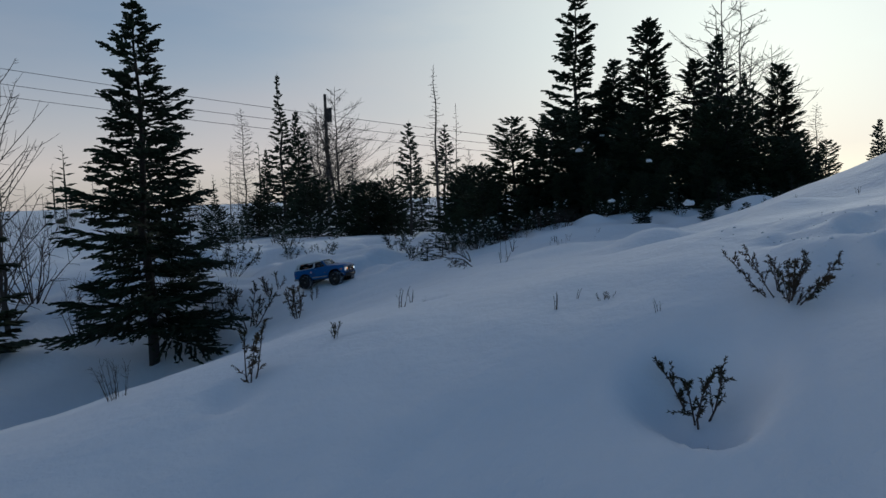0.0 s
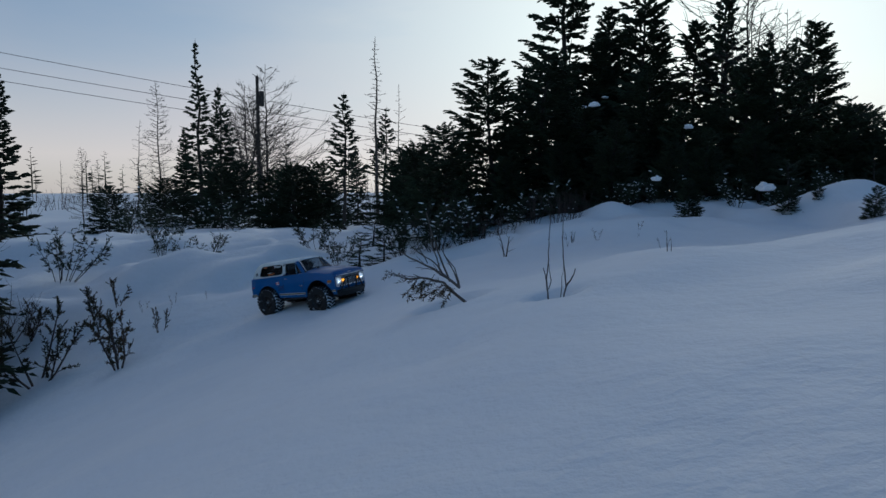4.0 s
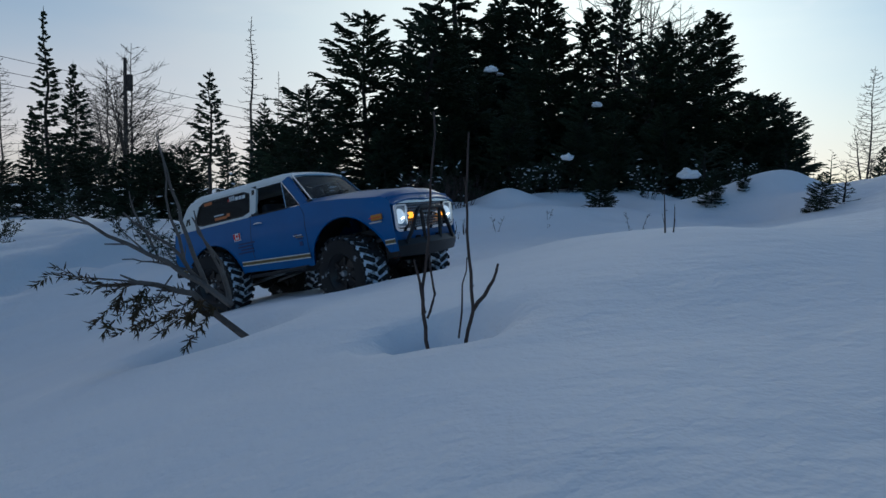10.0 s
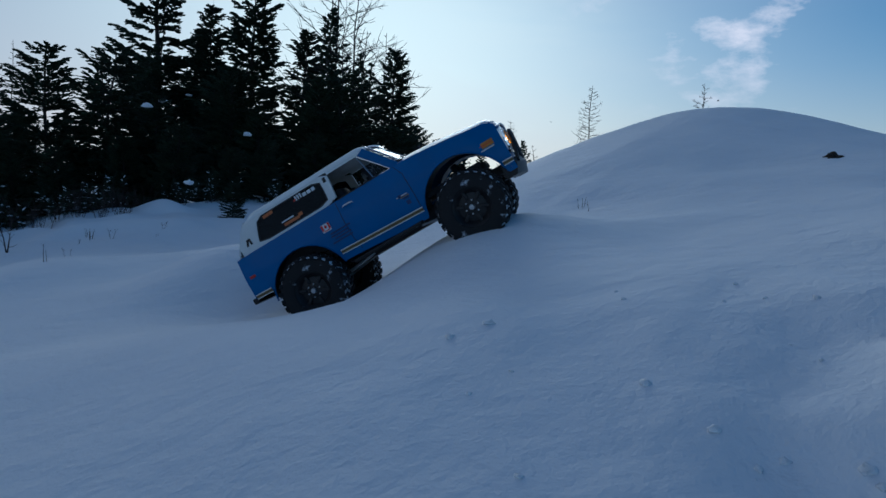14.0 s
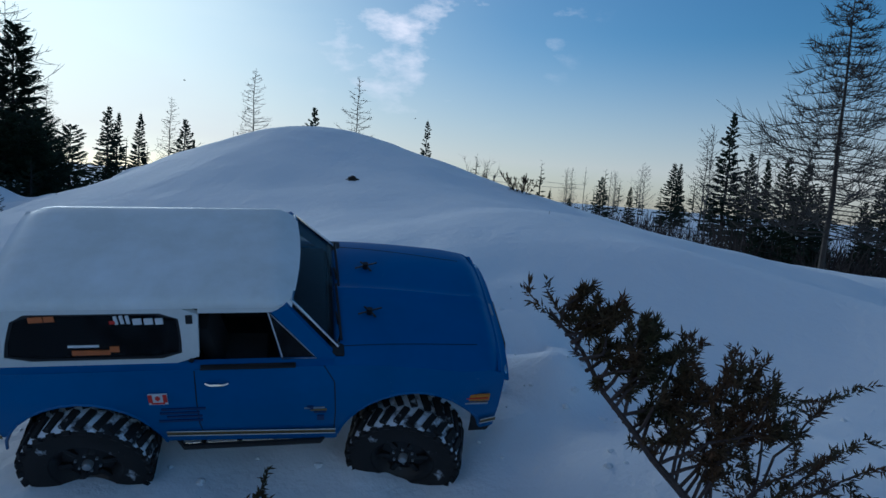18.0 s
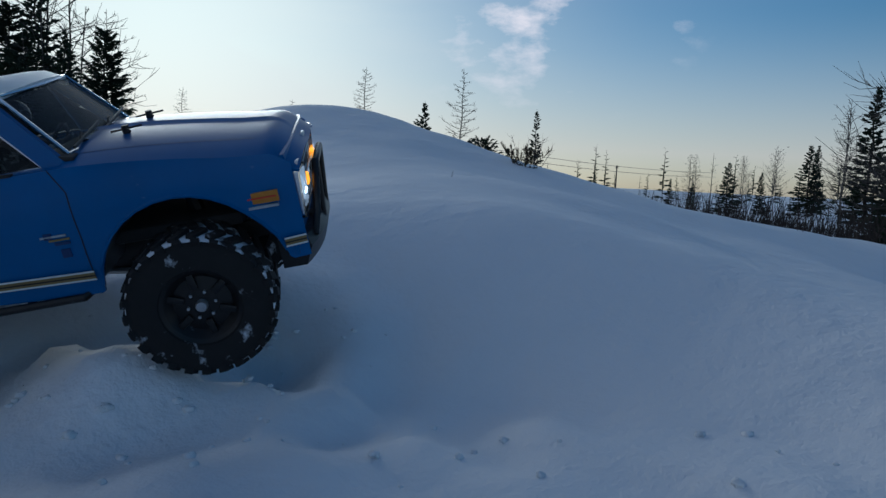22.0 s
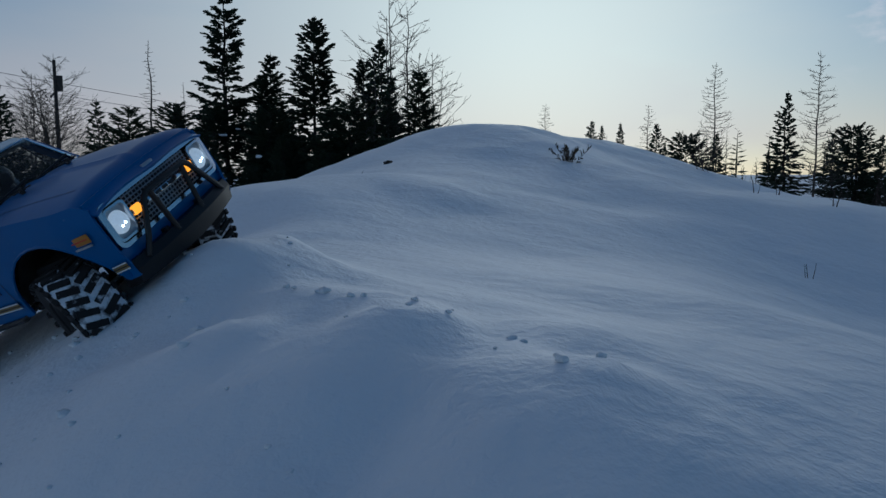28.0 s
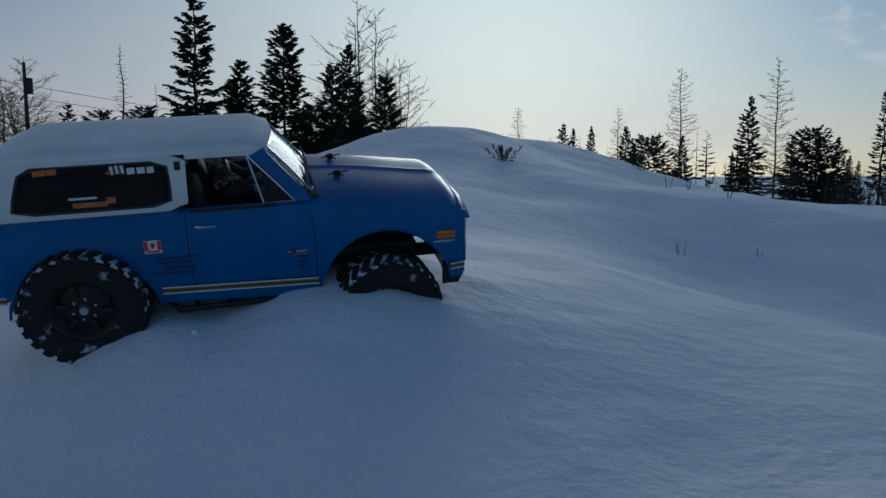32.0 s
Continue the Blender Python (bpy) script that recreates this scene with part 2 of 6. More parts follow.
SEAT = material("dark_interior", (0.02, 0.02, 0.022), 0.8, vary=0.3, scale=40.0)
FIGURE = material("figure_plastic", (0.10, 0.10, 0.11), 0.6, vary=0.3, scale=50.0, patch=((0.6, 0.6, 0.6), 30.0, 0.55, 0.6))
PANE = glass("windscreen", (0.80, 0.84, 0.86), 0.04, 0.72)
PANE_DARK = glass("tinted_pane", (0.30, 0.31, 0.32), 0.06, 0.7)
BIRD = material("bird_feathers", (0.012, 0.012, 0.012), 0.8, vary=0.2, scale=40.0)


# ---------------------------------------------------------------- building helpers
def part(name, bm, mat, parent=None, label="", smooth=True):
    """Links a bmesh as one mesh object, under a thing or a part."""
    me = bpy.data.meshes.new(name)
    bmesh.ops.recalc_face_normals(bm, faces=bm.faces)
    if smooth:
        for f in bm.faces:
            f.smooth = True
        for e in bm.edges:
            if len(e.link_faces) == 2 and e.calc_face_angle(0) > 0.6:
                e.smooth = False
    bm.to_mesh(me)
    bm.free()
    for m in mat if isinstance(mat, (list, tuple)) else (mat,):
        me.materials.append(m)
    ob = new(name, me)
    if parent is not None:
        ob.parent = parent
    if label:
        ob["label"] = label
    return ob


def bm_new():
    return bmesh.new()


def box(bm, c, s, rot=None, bevel=0.0, slot=0):
    m = Matrix.Translation(c) @ (Euler([radians(a) for a in rot]).to_matrix().to_4x4() if rot else Matrix()) @ Matrix.Diagonal((*s, 1))
    made = bmesh.ops.create_cube(bm, size=1.0, matrix=m)["verts"]
    faces = {f for v in made for f in v.link_faces}
    for f in faces:
        f.material_index = slot
    if bevel:
        edges = list({e for v in made for e in v.link_edges})
        bmesh.ops.bevel(bm, geom=edges, offset=bevel, segments=2, profile=0.5, affect="EDGES")
    return bm


def tube(bm, pts, radii, n=6, cap=True, slot=0):
    """A tube along points, with a radius at each."""
    pts = [Vector(p) for p in pts]
    if not isinstance(radii, (list, tuple)):
        radii = [radii] * len(pts)
    rings, ref = [], Vector((0.31, 0.17, 0.93))
    for i, p in enumerate(pts):
        d = (pts[min(i + 1, len(pts) - 1)] - pts[max(i - 1, 0)]).normalized()
        if abs(d.dot(ref)) > 0.95:
            ref = Vector((0.9, 0.3, 0.1))
        u = d.cross(ref).normalized()
        v = d.cross(u)
        ref = -v.cross(d) if False else ref
        rings.append([bm.verts.new(p + (u * math.cos(a) + v * math.sin(a)) * radii[i]) for a in [2 * math.pi * k / n for k in range(n)]])
    for a, b in zip(rings, rings[1:]):
        for k in range(n):
            bm.faces.new((a[k], a[(k + 1) % n], b[(k + 1) % n], b[k])).material_index = slot
    if cap:
        bm.faces.new(rings[0]).material_index = slot
        bm.faces.new(rings[-1]).material_index = slot
    return bm


def sheet(bm, fn, us, vs, slot=0):
    """A grid of faces over fn(u, v)."""
    rows = [[bm.verts.new(fn(u, v)) for v in vs] for u in us]
    faces = []
    for a, b in zip(rows, rows[1:]):
        for k in range(len(vs) - 1):
            f = bm.faces.new((a[k], a[k + 1], b[k + 1], b[k]))
            f.material_index = slot
            faces.append(f)
    return faces


def thick(bm, t):
    bmesh.ops.recalc_face_normals(bm, faces=bm.faces)
    bmesh.ops.solidify(bm, geom=list(bm.faces), thickness=t)
    return bm


def lathe(bm, profile, n=32, axis="y", slot=0):
    """Turns (radius, offset) points round an axis; a closed profile."""
    rings = []
    for k in range(n):
        a = 2 * math.pi * k / n
        c, s = math.cos(a), math.sin(a)
        rings.append([bm.verts.new((r * c, o, r * s) if axis == "y" else (o, r * c, r * s) if axis == "x" else (r * c, r * s, o)) for r, o in profile])
    m = len(profile)
    for k in range(n):
        a, b = rings[k], rings[(k + 1) % n]
        for j in range(m - 1):
            bm.faces.new((a[j], a[j + 1], b[j + 1], b[j])).material_index = slot
    return bm


def ring_plate(bm, outer, inner, depth, place):
    """A frame between two outlines of equal count; place maps (a, b, d) to space, d in 0..depth."""
    n = len(outer)
    loops = [[bm.verts.new(place(a, b, d)) for a, b in pts] for pts, d in ((outer, 0), (inner, 0), (inner, depth), (outer, depth))]
    for x, y in ((0, 1), (1, 2), (2, 3), (3, 0)):
        for k in range(n):
            bm.faces.new((loops[x][k], loops[x][(k + 1) % n], loops[y][(k + 1) % n], loops[y][k]))
    return bm


def plate(bm, pts, depth, place):
    a = [bm.verts.new(place(x, y, 0)) for x, y in pts]
    b = [bm.verts.new(place(x, y, depth)) for x, y in pts]
    bm.faces.new(a), bm.faces.new(b)
    for k in range(len(pts)):
        bm.faces.new((a[k], a[(k + 1) % len(pts)], b[(k + 1) % len(pts)], b[k]))
    return bm


def around(poly, centre, n, turn=0.0):
    """n points of a polygon's outline, by even angles about a centre."""
    out = []
    for k in range(n):
        a = 2 * math.pi * (k + 0.5) / n + turn
        d = Vector((math.cos(a), math.sin(a)))
        best = None
        for i in range(len(poly)):
            p, q = Vector(poly[i]) - Vector(centre), Vector(poly[(i + 1) % len(poly)]) - Vector(centre)
            e = q - p
            den = d.x * e.y - d.y * e.x
            if abs(den) < 1e-12:
                continue
            t = (p.x * e.y - p.y * e.x) / den
            s = (p.x * d.y - p.y * d.x) / den
            if t > 0 and -1e-9 <= s <= 1 + 1e-9 and (best is None or t > best):
                best = t
        out.append((centre[0] + d.x * best, centre[1] + d.y * best))
    return out


def rounded(w, h, r, n=5):
    pts = []
    for cx, cy, a0 in ((w / 2 - r, h / 2 - r, 0), (-w / 2 + r, h / 2 - r, 90), (-w / 2 + r, -h / 2 + r, 180), (w / 2 - r, -h / 2 + r, 270)):
        for k in range(n):
            a = radians(a0 + 90 * k / (n - 1))
            pts.append((cx + r * math.cos(a), cy + r * math.sin(a)))
    return pts


def raw(name, verts, faces, mat, parent=None, slots=None, smooth=False):
    me = bpy.data.meshes.new(name)
    me.from_pydata(verts, [], faces)
    for m in mat if isinstance(mat, (list, tuple)) else (mat,):
        me.materials.append(m)
    if slots is not None:
        me.polygons.foreach_set("material_index", slots)
    if smooth:
        me.polygons.foreach_set("use_smooth", [True] * len(faces))
    me.update()
    ob = new(name, me)
    if parent is not None:
        ob.parent = parent
    return ob


class Strands:
    """Collects thin tapered pieces (spindles and three-sided twigs) into one vertex and face list."""

    def __init__(self):
        self.v, self.f = [], []

    def spindle(self, a, b, w, belly=0.35):
        d = b - a
        u = d.cross(Vector((0.2, 0.1, 1.0)))
        u = u.normalized() if u.length > 1e-9 else Vector((1, 0, 0))
        v = d.cross(u).normalized()
        m, n = a + d * belly, len(self.v)
        self.v += [a[:], (m + u * w)[:], (m - u * (w * 0.5) + v * (w * 0.7))[:], (m - u * (w * 0.5) - v * (w * 0.7))[:], b[:]]
        self.f += [(n, n + 1, n + 2), (n, n + 2, n + 3), (n, n + 3, n + 1), (n + 4, n + 2, n + 1), (n + 4, n + 3, n + 2), (n + 4, n + 1, n + 3)]

    def limb(self, pts, r0, r1, k=3):
        n0 = len(self.v)
        m = len(pts) - 1
        for i, p in enumerate(pts):
            d = (pts[min(i + 1, m)] - pts[max(i - 1, 0)]).normalized()
            u = d.cross(Vector((0.23, 0.11, 0.97)))
            u = u.normalized() if u.length > 1e-6 else Vector((1, 0, 0))
            v, r = d.cross(u), r0 + (r1 - r0) * i / m
            self.v += [(p + (u * math.cos(6.2832 * j / k) + v * math.sin(6.2832 * j / k)) * r)[:] for j in range(k)]
        for i in range(m):
            for j in range(k):
                a, b = n0 + i * k + j, n0 + i * k + (j + 1) % k
                self.f.append((a, b, b + k, a + k))
        self.f.append(tuple(n0 + m * k + j for j in range(k)))


def rv(rng, s=1.0):
    return Vector((rng.uniform(-s, s), rng.uniform(-s, s), rng.uniform(-s, s)))


# ---------------------------------------------------------------- marks in the snow
# hollows melted round stems: x, y, depth, radius
HOLLOWS = [(1.60, 3.51, 0.085, 0.11), (1.59, 3.40, 0.055, 0.06), (0.56, 3.86, 0.02, 0.08), (1.016, 4.70, 0.018, 0.045), (1.13, 6.14, 0.060, 0.07), (1.325, 5.895, 0.034, 0.042), (1.350, 5.905, 0.016, 0.03)]
# snow churned up by the wheels: x, y, radius
CHURNED = [(2.13, 4.16, 0.24), (2.15, 4.03, 0.24), (2.14, 3.8, 0.24), (2.28, 3.74, 0.24), (2.56, 3.72, 0.24), (2.48, 3.74, 0.24), (2.45, 3.7, 0.24), (2.53, 3.55, 0.24), (2.55, 3.37, 0.24), (2.61, 3.13, 0.24), (2.62, 2.67, 0.24), (2.75, 2.4, 0.24), (2.8, 2.29, 0.24), (2.91, 2.0, 0.24), (3.04, 1.97, 0.24)]


# ---------------------------------------------------------------- snow ground
# heights of broad mounds on a 0.9 m lattice, row by row from the south, x from -1.8
ROWS = [
    [0.041, 0.041, 0.092, 0.172, 0.212, 0.208, 0.219, 0.188, 0.068, -0.089],
    [0.046, 0.029, 0.038, 0.052, 0.036, 0.013, 0.064, 0.094, 0.043, -0.039],
    [0.046, 0.025, -0.002, -0.040, -0.023, 0.101, 0.113, 0.043, 0.012, 0.000],
    [0.022, 0.019, -0.017, -0.102, -0.093, 0.196, 0.128, -0.032, -0.012, 0.030],
    [-0.047, -0.005, 0.005, -0.035, -0.042, 0.247, 0.149, -0.005, 0.052, 0.057],
    [-0.167, -0.063, 0.013, 0.095, 0.142, 0.134, 0.124, 0.158, 0.171, 0.085],
    [-0.291, -0.132, -0.046, -0.002, 0.013, 0.059, 0.181, 0.149, 0.056, 0.047],
    [-0.351, -0.169, -0.070, 0.037, 0.067, 0.055, 0.262, 0.323, 0.138, 0.107],
    [-0.311, -0.140, -0.079, -0.012, 0.053, -0.019, 0.084, 0.283, 0.237, 0.245],
    [-0.204, -0.069, -0.054, -0.057, -0.003, -0.030, -0.025, 0.117, 0.184, 0.245],
    [-0.073, -0.021, -0.040, -0.010, 0.064, 0.051, 0.001, 0.103, 0.192, 0.207],
]
KNOLLS = [(-1.8 + 0.9 * i, -0.3 + 0.9 * j, v, 0.72) for j, row in enumerate(ROWS) for i, v in enumerate(row)]
# wide swells round about: x, y, height, radius
SWELLS = [(-4.5, 3, 0.183, 2.2), (-4.5, 7.5, -0.684, 2.2), (-2.5, 11, 0.136, 1.8), (0.5, 11, -0.071, 1.6), (3, 11, 0.212, 1.6), (5.5, 10.5, 0.135, 1.6), (8.2, 8.5, 0.188, 1.6), (8.5, 5.5, 0.364, 1.6), (8.5, 2.5, 0.240, 1.6), (7.5, -0.5, 0.565, 1.8), (3, -3, 0.367, 2.2), (-1.5, -3, 0.190, 2.2), (3, 5, 0.453, 6), (2, 12, 0.299, 8)]
KNOLLS += SWELLS + [(3.2, 3.1, -0.11, 0.4)]


# snow pressed down or heaped up along the truck's way: x, y, height
BEDS = [(1.63, 6.45, 0.027), (1.41, 6.66, -0.025), (1.91, 5.86, -0.041), (1.70, 6.09, 0.029), (2.31, 5.45, -0.041), (2.02, 5.55, 0.073), (2.33, 4.97, 0.098), (2.13, 5.13, -0.089), (2.06, 4.41, 0.029), (2.03, 4.26, -0.014), (2.18, 3.76, -0.063), (2.61, 3.70, -0.026), (2.33, 3.82, 0.037), (2.57, 3.52, -0.039), (2.60, 3.34, 0.022), (2.33, 3.50, 0.026), (2.65, 3.10, -0.033), (2.41, 3.29, 0.015), (2.65, 2.63, 0.047), (2.45, 2.84, -0.024), (2.78, 2.37, 0.128), (2.62, 2.46, -0.055), (2.72, 2.17, -0.048), (2.78, 1.98, 0.027), (2.66, 3.34, -0.07), (2.62, 3.34, -0.025), (2.48, 3.66, -0.025), (2.39, 3.68, -0.03), (2.74, 2.10, 0.050), (2.95, 1.95, 0.050), (3.10, 1.95, 0.030)]


def lattice(x, y, seed):
    """Smooth value noise on a unit lattice, -1 to 1."""
    xi, yi = np.floor(x), np.floor(y)
    fx, fy = x - xi, y - yi
    fx, fy = fx * fx * (3 - 2 * fx), fy * fy * (3 - 2 * fy)

    def h(a, b):
        v = np.sin(a * 127.1 + b * 311.7 + seed * 74.7) * 43758.5453
        return 2 * (v - np.floor(v)) - 1

    return (h(xi, yi) * (1 - fx) + h(xi + 1, yi) * fx) * (1 - fy) + (h(xi, yi + 1) * (1 - fx) + h(xi + 1, yi + 1) * fx) * fy


def ground_z(x, y):
    x, y = np.asarray(x, float), np.asarray(y, float)
    z = np.full(np.broadcast(x, y).shape, -0.4)
    for a, b, h, s in KNOLLS:
        z = z + h * np.exp(-((x - a) ** 2 + (y - b) ** 2) / (2 * s * s))
    far = np.clip((np.hypot(x - 3, y - 5) - 6) / 14, 0, 1)
    z = z + 0.022 * lattice(x * 1.7, y * 1.7, 1) + 0.010 * lattice(x * 4.1 + y, y * 4.1 - x, 2) * (1 - far) + 0.0030 * lattice(x * 11, y * 7, 3) * (1 - far) + (0.0018 + 0.0050 * np.clip((z - 0.95) / 0.3, 0, 1)) * lattice(x * 3 + y * 4, y * 9 - x * 6, 8) * (1 - far)
    z = z + far * (0.22 * lattice(x * 0.21, y * 0.21, 4) + 0.10 * lattice(x * 0.6, y * 0.6, 5))
    bank = np.clip((y - 7.7) / 1.0, 0, 1) * np.clip((15 - y) / 2, 0, 1) * np.clip((6.0 - x) / 1.0, 0, 1)
    z = z + bank * (0.095 * lattice(x * 1.6 + 3, y * 1.6, 11) + 0.06 * lattice(x * 3.9, y * 3.9, 12))
    for a, b, d, r in HOLLOWS:
        q = np.hypot(x - a, y - b) / r
        z = z - d * np.exp(-np.clip(q, 0, 9) ** 4 * 0.7)
    for a, b, h in BEDS:
        z = z + h * np.exp(-((x - a) ** 2 + (y - b) ** 2) / (2 * 0.17 ** 2))
    for a, b, r in CHURNED:
        q = np.clip(1 - ((x - a) ** 2 + (y - b) ** 2) / r ** 2, 0, 1)
        z = z + q * (0.014 * lattice(x * 11, y * 11, 6) + 0.007 * lattice(x * 19, y * 19, 7))
    return z


def gz(x, y):
    return float(ground_z(x, y))


def axis(lo, hi, step, out):
    """Fine steps between lo and hi, then ever longer ones out to a distance."""
    mid = np.arange(lo, hi + 1e-6, step)
    grow, d, s = [], 0.0, step
    while d < out:
        s *= 1.09
        d += s
        grow.append(d)
    grow = np.array(grow)
    return np.concatenate([lo - grow[::-1], mid, hi + grow])


def build_ground():
    xs, ys = axis(-1.6, 7.0, 0.024, 1500), axis(0.6, 9.8, 0.024, 1500)
    gx, gy = np.meshgrid(xs, ys)
    z = ground_z(gx, gy)
    n, m = len(xs), len(ys)
    me = bpy.data.meshes.new("ground")
    i = np.arange((m - 1) * (n - 1))
    a = i // (n - 1) * n + i % (n - 1)
    quads = np.stack([a, a + 1, a + n + 1, a + n], 1)
    me.vertices.add(n * m)
    me.vertices.foreach_set("co", np.stack([gx, gy, z], -1).ravel())
    me.loops.add(4 * len(quads))
    me.loops.foreach_set("vertex_index", quads.ravel())
    me.polygons.add(len(quads))
    me.polygons.foreach_set("loop_start", np.arange(len(quads)) * 4)
    me.polygons.foreach_set("use_smooth", np.ones(len(quads), bool))
    me.update(calc_edges=True)
    me.materials.append(SNOW)
    tagged(new("ground", me), "deep soft blue-grey snow over rolling ground", "snow", kind="structure")


build_ground()


# ---------------------------------------------------------------- the model truck (x ahead, y to its left, z up from the axles)
def mix(a, b, t):
    return a + (b - a) * t


def smooth01(t):
    t = min(1.0, max(0.0, t))
    return t * t * (3 - 2 * t)


def belt_z(x):
    """Height of the lower body's upper edge along the truck."""
    if x < 0.085:
        return 0.1165
    return mix(0.1165, 0.097, smooth01((x - 0.085) / 0.20)) - 0.010 * smooth01((x - 0.228) / 0.022)


def side_y(x, z):
    """Half width of the body."""
    y = 0.1065 - 0.0075 * smooth01((z - 0.075) / 0.045) - 0.005 * smooth01((0.05 - z) / 0.04)
    return y - 0.010 * smooth01((x - 0.20) / 0.055) - 0.006 * smooth01((-0.225 - x) / 0.045)


def sill_z(x):
    z = 0.020 - 0.011 * smooth01((x + 0.12) / 0.26)
    if x < -0.156:
        z = mix(0.020, 0.040, smooth01((-0.156 - x) / 0.06))
    for c in (-0.156, 0.156):
        d = 0.0735 ** 2 - (x - c) ** 2
        if d > 0:
            z = max(z, 0.008 + math.sqrt(d))
    return z


def stripe_drop(x):
    """How far the side stripe has sunk towards the nose."""
    return 0.015 * min(1.0, max(0.0, (x + 0.26) / 0.36)) + 0.002 * smooth01((x - 0.1) / 0.1)


def cab_y(z):
    return 0.0912 - (z - 0.1165) * 0.26


def build_truck():
    truck = new("model_truck")
    tagged(truck, "blue and white radio controlled model truck with snowy tyres", "model truck")
    xs = sorted({round(-0.264 + 0.004 * k, 4) for k in range(128)} | {-0.2294, -0.0826, 0.0826, 0.2294})
    for s, name in ((-1, "right"), (1, "left")):
        bm = bm_new()

        def skin(u, v):
            z = mix(sill_z(u), belt_z(u), v)
            return (u, s * side_y(u, z), z)

        sheet(bm, skin, xs, [k / 9 for k in range(10)])
        side = part("body_side", thick(bm, 0.003), PAINT, truck)
        # arch lips
        for c in (-0.156, 0.156):
            bm = bm_new()
            pts = []
            for k in range(15):
                a = radians(172 - 164 * k / 14)
                x, z = c + 0.0735 * math.cos(a), 0.008 + 0.0735 * math.sin(a)
                pts.append((x, s * (side_y(x, z) - 0.0004), z))
            part("arch_lip", tube(bm, pts, 0.0016, 5), PAINT, side)
        # twin pin stripes with a gold band
        for z0, z1, mat in ((0.0385, 0.0400, WHITE_TRIM), (0.0400, 0.0455, GOLD), (0.0455, 0.0470, WHITE_TRIM), (0.0422, 0.0434, BLACK)):
            for x0, x1 in ((-0.262, -0.226), (-0.081, 0.081), (0.229, 0.244)):
                bm = bm_new()
                lift = 0.0012 if mat is BLACK else 0.0007
                sheet(bm, lambda u, v: (u, s * (side_y(u, mix(z0, z1, v)) + lift), mix(z0, z1, v) - stripe_drop(u)), [mix(x0, x1, k / 14) for k in range(15)], [0, 0.5, 1])
                part("stripe", bm, mat, side)
        # door seams
        for pts in ([(-0.050, 0.115), (-0.050, 0.05), (-0.046, 0.024)], [(0.078, 0.117), (0.080, 0.06), (0.079, 0.024)]):
            bm = bm_new()
            for (xa, za), (xb, zb) in zip(pts, pts[1:]):
                sheet(bm, lambda u, v: (mix(xa, xb, u) + v * 0.001, s * (side_y(mix(xa, xb, u), mix(za, zb, u)) + 0.0003), mix(za, zb, u)), [k / 6 for k in range(7)], [0, 1])
            part("door_seam", bm, BLACK, side)
        # door handle, side marker, small emblems
        bm = bm_new()
        tube(bm, [(-0.040, s * 0.1035, 0.1015), (-0.036, s * 0.1062, 0.1022), (-0.024, s * 0.1062, 0.1022), (-0.020, s * 0.1035, 0.1015)], 0.0016, 6)
        part("door_handle", bm, CHROME, side, "chrome door handle")
        bm = bm_new()
        box(bm, (0.2215, s * (side_y(0.2215, 0.068) + 0.0005), 0.0680), (0.021, 0.002, 0.0095), bevel=0.0005)
        marker = part("side_marker", bm, AMBER_DULL, side, "amber side marker lamp")
        for dz, mat in ((0.0680, STICKER_RED), (0.0605, SILVER)):
            bm = bm_new()
            box(bm, (0.2215, s * (side_y(0.2215, dz) + 0.0012), dz), (0.019 if mat is SILVER else 0.018, 0.002, 0.0022 if mat is SILVER else 0.001))
            part("marker_bar", bm, mat, marker)
        bm = bm_new()
        box(bm, (-0.247, s * (side_y(-0.247, 0.078) + 0.0004), 0.078), (0.012, 0.002, 0.005), bevel=0.0005)
        part("side_marker", bm, RED_LENS, side, "dull red rear side marker")
        for dx, dz, w, h, mat in ((0.060, 0.066, 0.020, 0.0016, SILVER), (0.064, 0.0628, 0.016, 0.0016, GOLD), (0.0655, 0.0595, 0.012, 0.0022, STICKER_DARK), (0.066, 0.051, 0.007, 0.007, STICKER_DARK), (0.056, 0.0665, 0.006, 0.005, STICKER_DARK)):
            bm = bm_new()
            box(bm, (dx, s * (side_y(dx, dz) + 0.0004), dz), (w, 0.0012, h))
            part("emblem", bm, mat, side)
        for k in range(4):
            bm = bm_new()
            w = 0.040 - 0.004 * (k % 3)
            box(bm, (-0.062 - 0.004 * (k % 2), s * (side_y(-0.06, 0.070 - 0.0055 * k) + 0.0004), 0.0715 - 0.0055 * k), (w, 0.0012, 0.0028))
            part("lettering_bar", bm, STICKER_DARK, side)
        # flag sticker
        bm = bm_new()
        box(bm, (-0.0835, s * (side_y(-0.08, 0.085) + 0.0004), 0.0855), (0.017, 0.0012, 0.014))
        flag = part("flag_sticker", bm, STICKER_WHITE, side, "red and white flag sticker")
        for dx, dz, w, h in ((-0.0900, 0.0870, 0.0036, 0.010), (-0.0770, 0.0870, 0.0036, 0.010), (-0.0835, 0.0872, 0.0042, 0.0034), (-0.0835, 0.0872, 0.0018, 0.0060), (-0.0835, 0.0805, 0.012, 0.0016)):
            bm = bm_new()
            box(bm, (dx, s * (side_y(-0.08, 0.085) + 0.0011), dz), (w, 0.0012, h))
            part("flag_field", bm, STICKER_RED, flag)

        # hard top side with its quarter window
        def at_side(a, b, d):
            return (a, s * (cab_y(b) - d), b)

        outer_poly = [(-0.0455, 0.117), (-0.0440, 0.1735), (-0.222, 0.1735), (-0.232, 0.166), (-0.262, 0.117)]
        inner = [(x - 0.133, z + 0.1447) for x, z in rounded(0.146, 0.046, 0.009)]
